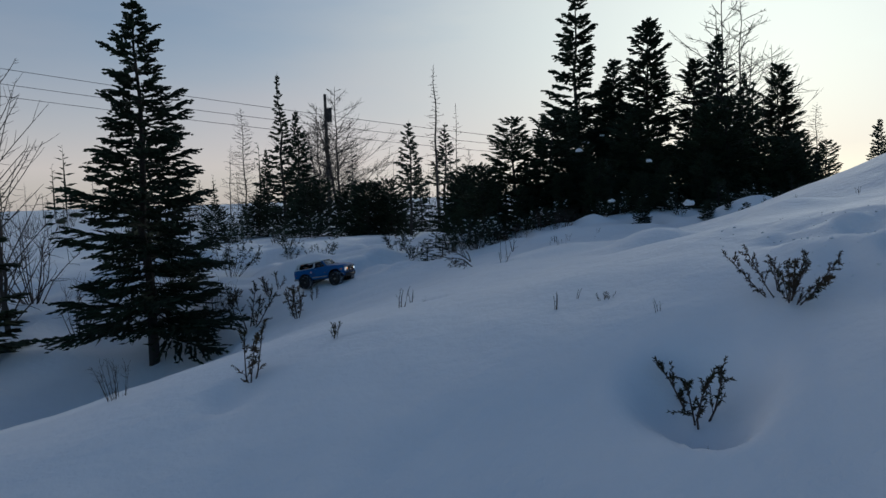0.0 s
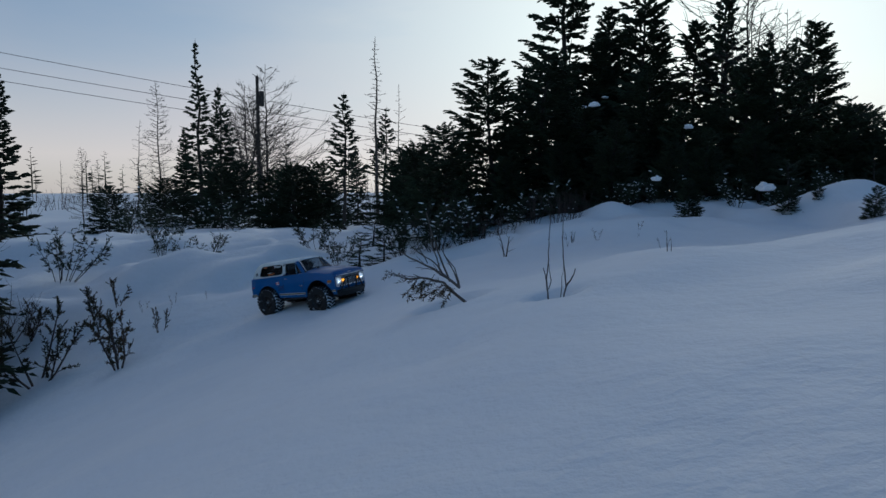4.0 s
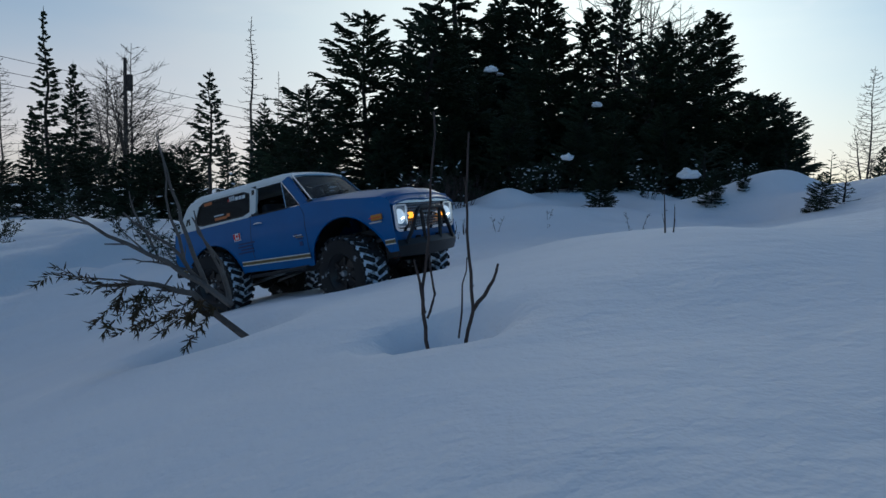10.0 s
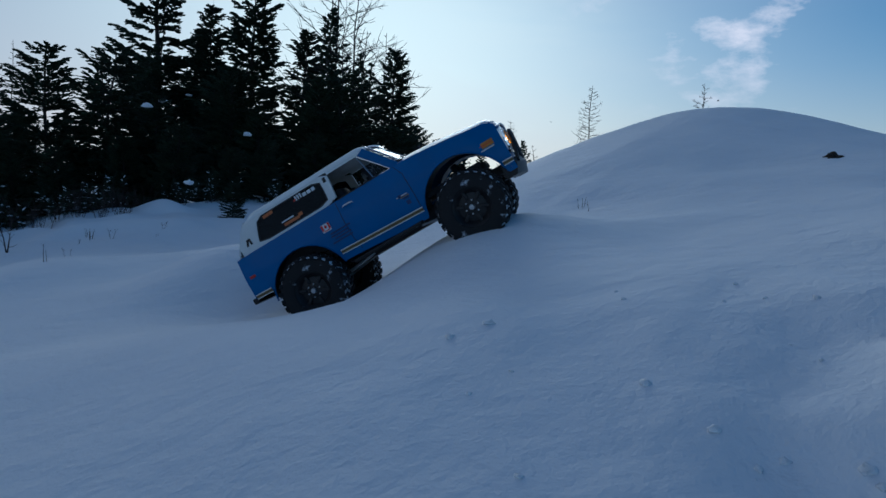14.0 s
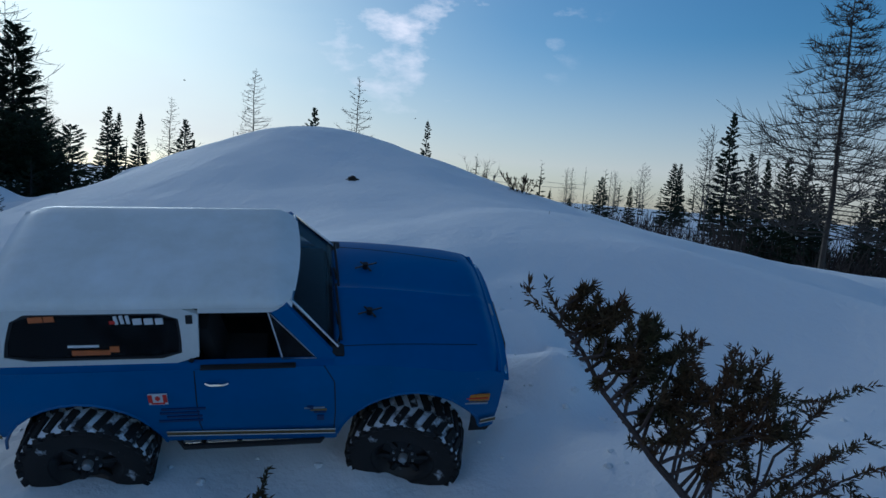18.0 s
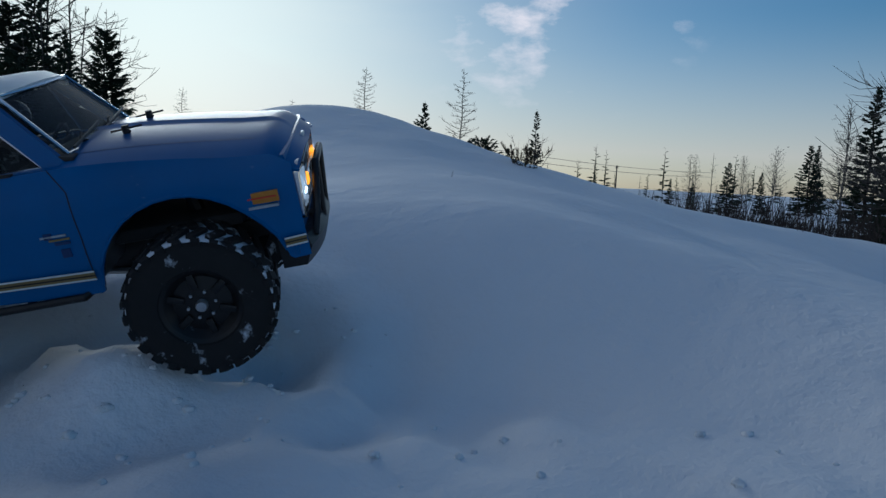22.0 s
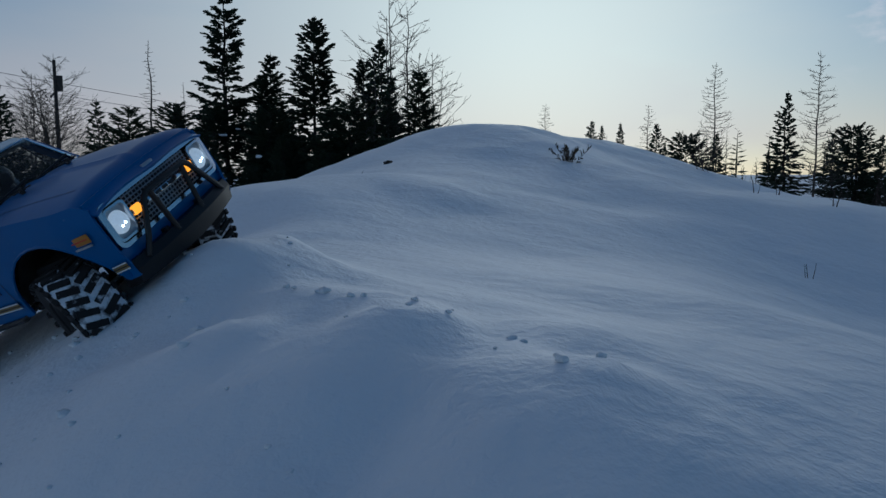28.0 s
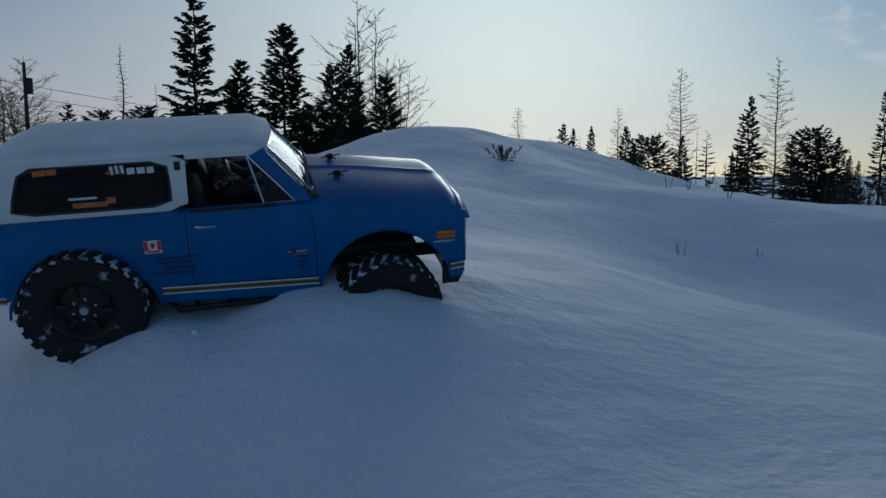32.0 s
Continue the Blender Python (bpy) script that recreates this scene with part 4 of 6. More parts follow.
def build_wheel(truck):
    """A wheel about its own y axis: tyre with lugs, rim and hub."""
    bm = bm_new()
    prof = [(0.030, -0.020), (0.033, -0.0225), (0.033, -0.018), (0.027, -0.012), (0.026, 0.012), (0.033, 0.018), (0.033, 0.0225), (0.030, 0.020)]
    lathe(bm, prof, 28)
    for sgn in (-1, 1):
        lathe(bm, [(0.006, sgn * 0.016), (0.016, sgn * 0.015), (0.024, sgn * 0.013), (0.030, sgn * 0.020)], 28)
    tube(bm, [(0, -0.016, 0), (0, 0.016, 0)], 0.0075, 12)
    wheel = part("wheel", bm, BLACK_METAL, truck)
    for sgn in (-1, 1):
        for k in range(6):
            a = k * math.pi / 3
            bm = bm_new()
            box(bm, (0.021 * math.cos(a), sgn * 0.015, 0.021 * math.sin(a)), (0.014, 0.005, 0.006), rot=(0, -math.degrees(a), 0), bevel=0.0012)
            part("spoke", bm, BLACK_METAL, wheel)
    bm = bm_new()
    R = 0.0592
    prof = [(0.0325, -0.0215), (0.0340, -0.0245), (0.0430, -0.0262), (0.0525, -0.0258), (0.0575, -0.0240), (R, -0.0205)]
    prof = prof + [(R, 0.0205)] + [(r, -o) for r, o in prof[::-1][1:]]
    lathe(bm, prof, 48)
    for f in bm.faces:
        c = f.calc_center_median()
        f.material_index = 1 if math.hypot(c.x, c.z) > 0.0580 else 0
    tyre = part("tyre", bm, [RUBBER, TREAD_SNOW], wheel, "chunky black tyre packed with snow")
    bm = bm_new()
    for k in range(26):
        a = 2 * math.pi * k / 26
        for sgn, off in ((-1, 0.0), (1, 0.5)):
            b = a + off * 2 * math.pi / 26
            m = Matrix.Rotation(-b, 4, "Y") @ Matrix.Translation((R + 0.0004, sgn * 0.0115, 0)) @ Matrix.Rotation(radians(sgn * 24), 4, "X")
            made = bmesh.ops.create_cube(bm, size=1.0, matrix=m @ Matrix.Diagonal((0.0052, 0.0215, 0.0068, 1)))["verts"]
            m2 = Matrix.Rotation(-b, 4, "Y") @ Matrix.Translation((0.0560, sgn * 0.0242, 0.0)) @ Matrix.Rotation(radians(sgn * 32), 4, "Z")
            bmesh.ops.create_cube(bm, size=1.0, matrix=m2 @ Matrix.Diagonal((0.0095, 0.0040, 0.0066, 1)))
    part("tread", bm, RUBBER, tyre, smooth=False)
    for sgn in (-1, 1):
        bm = bm_new()
        lathe(bm, [(0.0001, sgn * 0.0225), (0.0042, sgn * 0.0222), (0.0050, sgn * 0.0205), (0.0052, sgn * 0.015)], 12)
        part("hub", bm, SILVER, wheel)
        for k in range(6):
            bm = bm_new()
            a = k * math.pi / 3 + 0.5
            tube(bm, [(0.0115 * math.cos(a), sgn * 0.014, 0.0115 * math.sin(a)), (0.0115 * math.cos(a), sgn * 0.0178, 0.0115 * math.sin(a))], 0.0014, 6)
            part("wheel_bolt", bm, SILVER, wheel)
    return wheel


def copy_part(ob, parent):
    twin = copy_thing(ob, ob.matrix_basis.copy())
    twin.parent = parent
    return twin


TRUCK = build_truck()
WHEELS = [build_wheel(TRUCK)]
WHEELS += [copy_part(WHEELS[0], TRUCK) for _ in range(3)]
WHEEL_AT = [(0.157, -0.098, -0.002), (0.157, 0.098, -0.002), (-0.156, -0.098, 0.006), (-0.156, 0.098, 0.006)]


def build_driver():
    """A small seated figure with a helmet, one plain shape."""
    bm = bm_new()
    bmesh.ops.create_uvsphere(bm, u_segments=16, v_segments=10, radius=0.013, matrix=Matrix.Translation((-0.006, 0.043, 0.147)) @ Matrix.Diagonal((1.1, 0.95, 1.1, 1)))
    bmesh.ops.create_uvsphere(bm, u_segments=16, v_segments=10, radius=0.02, matrix=Matrix.Translation((-0.018, 0.043, 0.112)) @ Matrix.Diagonal((0.7, 1.15, 1.35, 1)))
    for s in (-1, 1):
        tube(bm, [(-0.016, 0.043 + s * 0.020, 0.124), (0.010, 0.043 + s * 0.024, 0.108), (0.034, 0.043 + s * 0.014, 0.118)], [0.006, 0.005, 0.004], 8)
        tube(bm, [(-0.015, 0.043 + s * 0.009, 0.094), (0.02, 0.043 + s * 0.012, 0.096), (0.05, 0.043 + s * 0.010, 0.074)], [0.008, 0.007, 0.005], 8)
    part("driver_figure", bm, FIGURE, TRUCK, "small seated plastic driver figure")


build_driver()


# ---------------------------------------------------------------- plan of plants, clumps and lines
SPOTS = {
    "juniper": [(0.582, 3.922, 0.15), (0.75, 4.16, 0.06), (-1.07, 8.43, 0.197), (-0.72, 8.49, 0.189), (-0.23, 7.58, 0.284), (-0.69, 7.78, 0.345), (-0.68, 8.67, 0.182), (-1.21, 8.12, 0.212), (-1.1, 7.91, 0.16), (-1.06, 8.44, 0.14), (-0.25, 7.63, 0.13), (-0.7, 8.48, 0.13), (-0.19, 7.96, 0.12), (1.598, 3.526, 0.15)],
    "low_juniper": [(1.86, 3.73, 0.10), (4.44, 4.82, 0.092), (1.508, 3.994, 0.02)],
    "twig": [(1.48, 7.76, 0.156), (1.85, 7.95, 0.063), (1.85, 7.97, 0.046), (1.84, 8.03, 0.048), (1.65, 6.13, 0.049), (4.51, 3.27, 0.052), (5.29, 4.49, 0.102), (5.42, 4.48, 0.09), (5.33, 4.02, 0.106), (4.87, 3.28, 0.043), (3.26, 4.1, 0.015), (2.85, 5.29, 0.033), (2.82, 5.22, 0.029), (2.73, 5.6, 0.039), (3.05, 6.27, 0.029), (1.377, 4.006, 0.05), (1.441, 4.057, 0.042), (1.595, 3.8, 0.038), (1.59, 3.44, 0.05), (0.917, 4.56, 0.075), (-0.153, 6.145, 0.085), (0.93, 4.75, 0.05), (1.786, 7.796, 0.04)],
    "leaf_sprig": [(2.22, 8.03, 0.061), (-0.26, 8.4, 0.059), (-0.07, 8.38, 0.042), (-0.47, 8.51, 0.078), (-0.24, 8.25, 0.036), (1.94, 7.82, 0.064), (1.71, 6.32, 0.034), (0.992, 4.716, 0.03), (2.158, 7.897, 0.025)],
    "evergreen_shrub": [(1.7, 8.95, 0.2), (2.05, 9.15, 0.24), (2.45, 9.05, 0.18), (2.7, 9.2, 0.22), (3.2, 9.05, 0.2), (3.9, 9.35, 0.22), (4.3, 9.5, 0.24), (0.6, 8.9, 0.22), (0.4, 9.4, 0.26), (-0.5, 9.8, 0.25), (7.67, 7.87, 0.108), (-4.47, 18.3, 0.798), (-4.81, 21.62, 0.926), (-4.2, 22.96, 0.846), (-6.51, 22.69, 0.601), (-3.46, 15.92, 0.45), (-1.55, 11.69, 0.313), (-2.46, 17.96, 0.604), (1.0, 8.8, 0.217), (1.2, 8.67, 0.23), (-1.02, 10.41, 0.265), (0.96, 9.37, 0.229), (-2.41, 15.03, 0.345), (-0.87, 12.67, 0.227), (1.22, 9.18, 0.149), (3.54, 9.12, 0.141), (3.49, 9.0, 0.131), (3.81, 9.02, 0.141), (0.99, 8.58, 0.241), (1.21, 8.45, 0.307), (1.37, 8.64, 0.291), (-3.25, 27.21, 0.882), (-1.48, 9.66, 0.386), (-6.79, 37.73, 1.009)],
    "shrub": [(6.2, 6.18, 0.296), (7.54, 7.57, 0.115), (-1.7, 8.82, 0.361), (-1.72, 8.47, 0.345), (-2.0, 8.69, 0.414), (-3.52, 9.37, 0.864), (-3.61, 8.8, 1.002), (-2.48, 8.39, 0.643), (0.11, 4.14, 0.129), (-18.59, 32.49, 0.973), (-1.21, 8.4, 0.365), (-1.82, 9.0, 0.473), (1.19, 8.7, 0.298), (1.46, 8.65, 0.268), (2.12, 10.01, 0.352), (2.48, 10.47, 0.253), (1.6, 8.74, 0.239), (1.94, 8.78, 0.192), (2.24, 9.23, 0.185), (2.07, 8.96, 0.233), (1.82, 8.88, 0.223), (6.81, 10.38, 0.1)],
    "bush": [(1.155, 6.12, 0.335)],
    "sticks": [(1.316, 5.885, 0.332)],
    "leaning": [(2.17, 3.35, 0.552)],
}
LEAN_TIP = (-0.150, 0.140, 0.203)
LEAN_SIDE = (0.45, -0.65, 0.62)
CLUMPS = [(2.95, 9.26, 1.0, 0.06, 0.05, 0.03), (2.52, 9.93, 1.27, 0.07, 0.05, 0.025), (1.72, 9.21, 0.67, 0.04, 0.04, 0.05), (2.38, 8.27, 0.63, 0.05, 0.05, 0.03), (2.91, 8.63, 0.7, 0.16, 0.1, 0.04), (2.98, 8.47, 0.64, 0.12, 0.08, 0.04), (3.11, 8.5, 0.58, 0.12, 0.08, 0.05), (2.88, 8.64, 0.66, 0.08, 0.06, 0.03), (2.61, 8.52, 0.68, 0.07, 0.05, 0.05), (2.21, 8.95, 1.11, 0.07, 0.05, 0.03), (1.01, 9.61, 0.34, 0.12, 0.08, 0.05), (0.82, 9.01, 0.28, 0.1, 0.08, 0.05), (1.1, 8.95, 0.3, 0.14, 0.1, 0.06), (1.99, 9.02, 0.42, 0.2, 0.1, 0.03), (2.65, 11.05, 1.25, 0.09, 0.06, 0.03), (2.73, 10.55, 1.37, 0.08, 0.05, 0.02), (3.18, 9.86, 1.08, 0.04, 0.04, 0.04), (2.52, 10.22, 1.27, 0.07, 0.05, 0.02), (2.55, 10.67, 1.3, 0.12, 0.08, 0.03), (2.84, 9.86, 1.25, 0.1, 0.08, 0.04)]
HOLES = [(3.55, 5.07)]
POLES = [('utility_pole', -8.63, 50.3, 8.37, 0.5, 10), ('utility_pole', 122.25, 74.12, 5.45, 2.6, 40)]
WIRES = [
    (((-38.52, 47.1, 11.81), (7.62, 63.72, 5.21), 0.35), 0.018),
    (((-38.57, 47.06, 10.68), (7.6, 63.73, 4.57), 0.35), 0.018),
    (((-38.62, 47.02, 9.8), (7.59, 63.73, 3.93), 0.35), 0.018),
    (((71.07, 61.49, 4.81), (140.31, 62.37, 4.74), 0.6), 0.03),
    (((71.09, 61.45, 3.96), (140.33, 62.29, 3.87), 0.6), 0.03)]
BIRD_WAYS = [[(0, 88.23, 9.24, 8.62), (14.5, 45.4, 43.92, 8.88), (16.5, 37.57, 51.27, 7.73), (17, 36.13, 52.18, 7.73), (17.5, 37.76, 50.75, 8.0), (18, 35.63, 52.12, 7.95), (18.3, 34.42, 52.93, 7.66), (32, -5.94, 85.5, 8.12)],
    [(0, -2.6, 127.4, 8.39), (18, 57.02, 45.37, 7.82), (18.6, 58.74, 42.97, 7.49), (19, 60.2, 40.98, 6.53), (19.3, 61.17, 39.63, 5.62), (19.6, 62.17, 38.09, 5.25), (32, 103.2, -18.51, 5.79)]]


PLANTED = {
    "larch": [(-8.15, 30.85, 5.14), (-7.22, 23.66, 1.79), (22.15, 27.65, 6.09), (20.39, 20.2, 5.2), (46.12, 23.23, 3.73), (36.5, 12.13, 4.93), (44.31, 22.79, 3.58), (26.91, 40.74, 5.67), (22.02, 45.35, 6.02), (1.17, 35.11, 3.35), (-7.17, 22.53, 2.09)],
    "dead": [(-7.47, 26.82, 3.24)],
    "spruce_thin": [(-5.19, 25.95, 5.21), (26.83, 21.81, 4.32)],
    "spruce": [(-5.59, 29.56, 4.51), (-7.08, 30.15, 3.29), (-0.2, 21.38, 1.93), (-4.68, 14.6, 2.53), (5.03, 13.22, 3.08), (4.94, 12.13, 1.99), (2.06, 10.59, 1.24), (2.35, 10.26, 1.2), (26.34, 28.34, 4.93), (25.77, 22.18, 1.95), (44.11, 20.3, 3.21), (40.07, 21.94, 1.86), (40.59, 20.86, 1.68), (45.7, 18.95, 2.72), (40.77, 14.75, 3.67), (31.84, 10.09, 5.31), (28.11, 8.38, 3.34), (42.91, 15.14, 3.81), (25.33, 6.84, 3.18), (21.68, 3.49, 3.78), (23.61, 4.19, 2.78), (21.5, 5.37, 2.24), (19.58, 4.32, 1.87), (17.74, 6.1, 2.45), (16.87, 5.2, 2.39), (25.02, 40.87, 4.41), (24.18, 35.39, 4.0), (24.56, 35.13, 2.99), (20.69, 25.66, 2.98), (23.43, 25.9, 2.27), (22.44, 21.58, 2.55), (24.35, 22.4, 2.99), (22.76, 19.88, 2.56), (21.61, 18.05, 1.68), (22.85, 40.5, 4.4), (24.29, 42.01, 4.3), (-3.11, 7.73, 2.4)],
    "bare_wide": [(-5.01, 34.84, 6.42), (-6.11, 35.62, 5.61)],
    "spruce_scrappy": [(-0.15, 17.41, 2.48), (0.12, 29.92, 3.97), (2.56, 11.28, 1.52), (4.69, 11.11, 1.71)],
    "dead_tall": [(0.17, 23.35, 5.02)],
    "bushy": [(-1.38, 20.23, 1.37), (-3.51, 23.88, 1.57), (1.0, 14.41, 1.1), (1.23, 12.32, 0.87), (-0.95, 21.3, 1.09), (-4.21, 21.6, 0.66), (24.89, 23.05, 2.87), (23.16, 7.54, 0.96), (19.43, 5.66, 1.43), (13.07, 16.35, 1.96), (-4.73, 21.28, 1.13), (-0.78, 19.06, 1.35), (1.24, 14.07, 1.18), (-2.99, 19.69, 1.34), (-2.07, 20.89, 1.34), (-1.34, 18.87, 1.26), (-5.39, 19.79, 1.0)],
    "spruce_left": [(-1.5, 7.78, 2.96)],
    "fir": [(2.75, 8.72, 0.28), (3.3, 8.6, 0.17), (3.5, 8.62, 0.14), (3.39, 7.95, 0.18), (1.32, 9.41, 0.79), (1.67, 9.61, 1.19), (2.01, 9.86, 1.19), (1.14, 9.92, 0.65), (2.38, 9.82, 0.94), (2.44, 9.38, 0.63), (2.14, 9.48, 0.55), (1.46, 9.25, 0.48), (1.72, 9.3, 0.46), (3.09, 10.37, 1.12), (3.29, 10.02, 0.85), (3.75, 10.22, 1.14), (4.14, 10.2, 1.31), (3.67, 9.67, 0.63), (3.11, 9.32, 0.48), (2.84, 9.35, 0.41), (4.48, 10.06, 0.89), (5.0, 10.33, 0.87), (4.63, 10.1, 0.86), (5.4, 10.7, 0.93), (4.11, 9.97, 0.57), (3.69, 10.02, 0.54), (3.26, 10.13, 0.45), (2.96, 10.4, 0.46), (2.53, 10.37, 0.42), (2.1, 10.08, 0.44), (1.72, 10.07, 0.5), (1.49, 11.14, 0.58), (4.78, 9.99, 0.67)],
    "spruce_tall": [(2.57, 11.4, 2.94)],
    "spruce_mid": [(3.11, 11.87, 1.87), (3.91, 12.92, 3.04), (4.78, 13.62, 2.78), (3.15, 12.09, 2.19), (5.31, 11.79, 2.04)],
    "bare": [(5.25, 13.81, 3.99), (5.61, 13.91, 3.79), (6.04, 13.66, 2.95), (4.65, 11.89, 2.28)],
    "dead_fine": [(0.69, 27.6, 4.4)],
    "broken": [(9.68, 14.33, 1.68)],
    "bare_fine": [(46.3, 20.23, 3.76), (49.7, 19.67, 4.34), (43.66, 19.2, 3.5), (43.29, 17.28, 3.83), (27.18, 7.96, 4.46), (25.26, 9.16, 4.14)],
    "larch_big": [(11.87, 4.29, 4.03)],
    "spruce_small": [(3.56, 8.0, 0.18), (4.5, 9.59, 0.43)],
    "fir_small": [(3.6, 9.11, 0.34), (0.78, 9.45, 0.25), (0.74, 8.61, 0.21), (0.88, 8.72, 0.22)],
    "bare_left": [(-3.4, 8.75, 2.46), (-4.01, 9.54, 2.95)],
    "fir_tall": [(2.34, 10.94, 1.43), (3.42, 10.82, 1.0), (4.08, 11.39, 1.15), (4.33, 10.78, 1.0), (5.09, 10.84, 1.08), (2.86, 11.3, 1.24), (3.4, 11.75, 1.33)],
}


# ---------------------------------------------------------------- trees
def spruce_mesh(seed, h, r, branches, twigs, subs, droop=0.25, bare=0.06, gap=0.0, width=0.013, power=0.85, tip_up=0.55):
    """Trunk and needle crown of a spruce or fir of height h and radius r, as strands."""
    rng = random.Random(seed)
    wood, green = Strands(), Strands()
    sway = [Vector((rng.uniform(-0.012, 0.012) * h, rng.uniform(-0.012, 0.012) * h, h * k / 8)) for k in range(9)]
    sway[0] = Vector((0, 0, -0.12))
    wood.limb(sway, h * 0.0135 + 0.006, h * 0.0015, 7)
    for k in range(branches):
        f = bare + (1 - bare) * ((k + rng.random()) / branches) ** 1.05
        f = min(f, 0.985)
        if gap and rng.random() < gap * (0.4 + 0.6 * math.sin(f * 17 + seed)):
            continue
        base = sway[min(7, int(f * 8))].lerp(sway[min(8, int(f * 8) + 1)], f * 8 - int(f * 8))
        L = (r * (1 - f) ** power + 0.03 * r) * rng.uniform(0.62, 1.18)
        az = k * 2.39996 + rng.uniform(-0.5, 0.5)
        rise = mix(-droop, tip_up, f ** 1.6) + rng.uniform(-0.14, 0.14)
        out = Vector((math.cos(az), math.sin(az), 0))
        side = Vector((-math.sin(az), math.cos(az), 0))
        pts = []
        for j in range(5):
            s = j / 4
            pts.append(base + out * (L * s) + Vector((0, 0, L * (rise * s + 0.20 * s * s))) + side * (L * 0.08 * math.sin(s * 3 + k)))
        wood.limb(pts[:4], 0.0035 * h * (1 - f) + 0.0016, 0.0012, 3)
        n = max(3, int(twigs * (0.35 + 0.65 * L / r)))
        for j in range(n):
            s = 0.12 + 0.88 * (j + rng.random() * 0.6) / n
            i = min(3, int(s * 4))
            p = pts[i].lerp(pts[i + 1], s * 4 - i)
            sg = 1 if j % 2 else -1
            tl = (0.42 * L * (1 - s) + 0.16 * L + 0.012 * h) * rng.uniform(0.6, 1.1)
            d = (out * (0.75 + 0.3 * s) + side * (sg * (0.85 - 0.5 * s)) + Vector((0, 0, rise * 0.5 + rng.uniform(-0.28, 0.22)))).normalized()
            q = p + d * tl
            w = width * h * rng.uniform(0.45, 0.8)
            green.spindle(p, q, w)
            for m in range(subs):
                s2 = (m + 0.5 + rng.uniform(-0.3, 0.3)) / subs
                e = (d + side * rng.uniform(-1.0, 1.0) + out * rng.uniform(-0.3, 0.6) + Vector((0, 0, rng.uniform(-0.5, 0.5)))).normalized()
                o = p.lerp(q, s2)
                green.spindle(o, o + e * (tl * rng.uniform(0.2, 0.42)), w * 0.8)
        green.spindle(pts[3], pts[4] + (pts[4] - pts[3]) * 0.25, width * h * 0.6)
    green.spindle(sway[7], sway[8] + Vector((0, 0, 0.03 * h)), width * h * 0.5)
    return wood, green


def spruce(name, seed, h, r, label, category="spruce tree", needle=None, **kw):
    wood, green = spruce_mesh(seed, h, r, **kw)
    t = new(name)
    tagged(t, label, category)
    raw("trunk", wood.v, wood.f, BARK_DARK, t)
    raw("crown", green.v, green.f, needle or NEEDLE, t)
    return t


def bare_tree(name, seed, h, r, label, branches=60, subs=9, lift=0.35, low=0.15, lean=0.0, fork=0, mat=None, thick_at=0.011, curl=0.25, category="bare tree"):
    """A leafless larch or hardwood: trunk, limbs and many fine twigs."""
    rng = random.Random(seed)
    t = new(name)
    tagged(t, label, category)
    trunk, limbs = Strands(), Strands()
    stems = [Vector((0, 0, 0))] + [Vector((rng.uniform(-0.3, 0.3) * r, rng.uniform(-0.3, 0.3) * r, 0)) for _ in range(fork)]
    for n, tip in enumerate(stems):
        hh = h * (1 if n == 0 else rng.uniform(0.72, 0.95))
        line = [Vector((0, 0, -0.15))] + [tip * (k / 9) ** 1.2 + Vector((lean * hh * k / 9 + rng.uniform(-1, 1) * 0.008 * hh, rng.uniform(-1, 1) * 0.008 * hh, hh * k / 9)) for k in range(1, 10)]
        trunk.limb(line, h * thick_at, h * 0.0012, 6)
        for k in range(branches // len(stems)):
            f = low + (0.98 - low) * ((k + rng.random()) / (branches // len(stems)))
            i = min(8, int(f * 9))
            base = line[i].lerp(line[i + 1], f * 9 - i)
            L = (r * (1 - f) ** 0.8 + 0.06 * r) * rng.uniform(0.5, 1.2)
            az = k * 2.39996 + rng.uniform(-0.6, 0.6)
            out, side = Vector((math.cos(az), math.sin(az), 0)), Vector((-math.sin(az), math.cos(az), 0))
            c = rng.uniform(-curl, curl)
            pts = [base + out * (L * s) + side * (L * c * s * s) + Vector((0, 0, L * (lift * s + (0.30 if c > 0 else -0.05) * s * s))) for s in (0, 0.3, 0.6, 0.85, 1.0)]
            limbs.limb(pts, h * 0.0028 * (1 - 0.6 * f) + 0.002, h * 0.0006 + 0.0006, 3)
            for m in range(subs):
                s = rng.uniform(0.15, 0.98)
                j = min(3, int(s * 4))
                p = pts[j].lerp(pts[j + 1], s * 4 - j)
                d = (out * rng.uniform(0.1, 1.0) + side * rng.uniform(-1, 1) + Vector((0, 0, rng.uniform(-0.25, 0.85)))).normalized()
                tl = L * rng.uniform(0.14, 0.42)
                mid = p + d * tl * 0.5 + rv(rng, 0.05) * tl
                limbs.limb([p, mid, p + d * tl + Vector((0, 0, 0.1 * tl))], h * 0.0011 + 0.0006, h * 0.0005 + 0.0003, 3)
    raw("trunk", trunk.v, trunk.f, mat or BARK, t)
    raw("limb_work", limbs.v, limbs.f, mat or BARK, t)
    return t


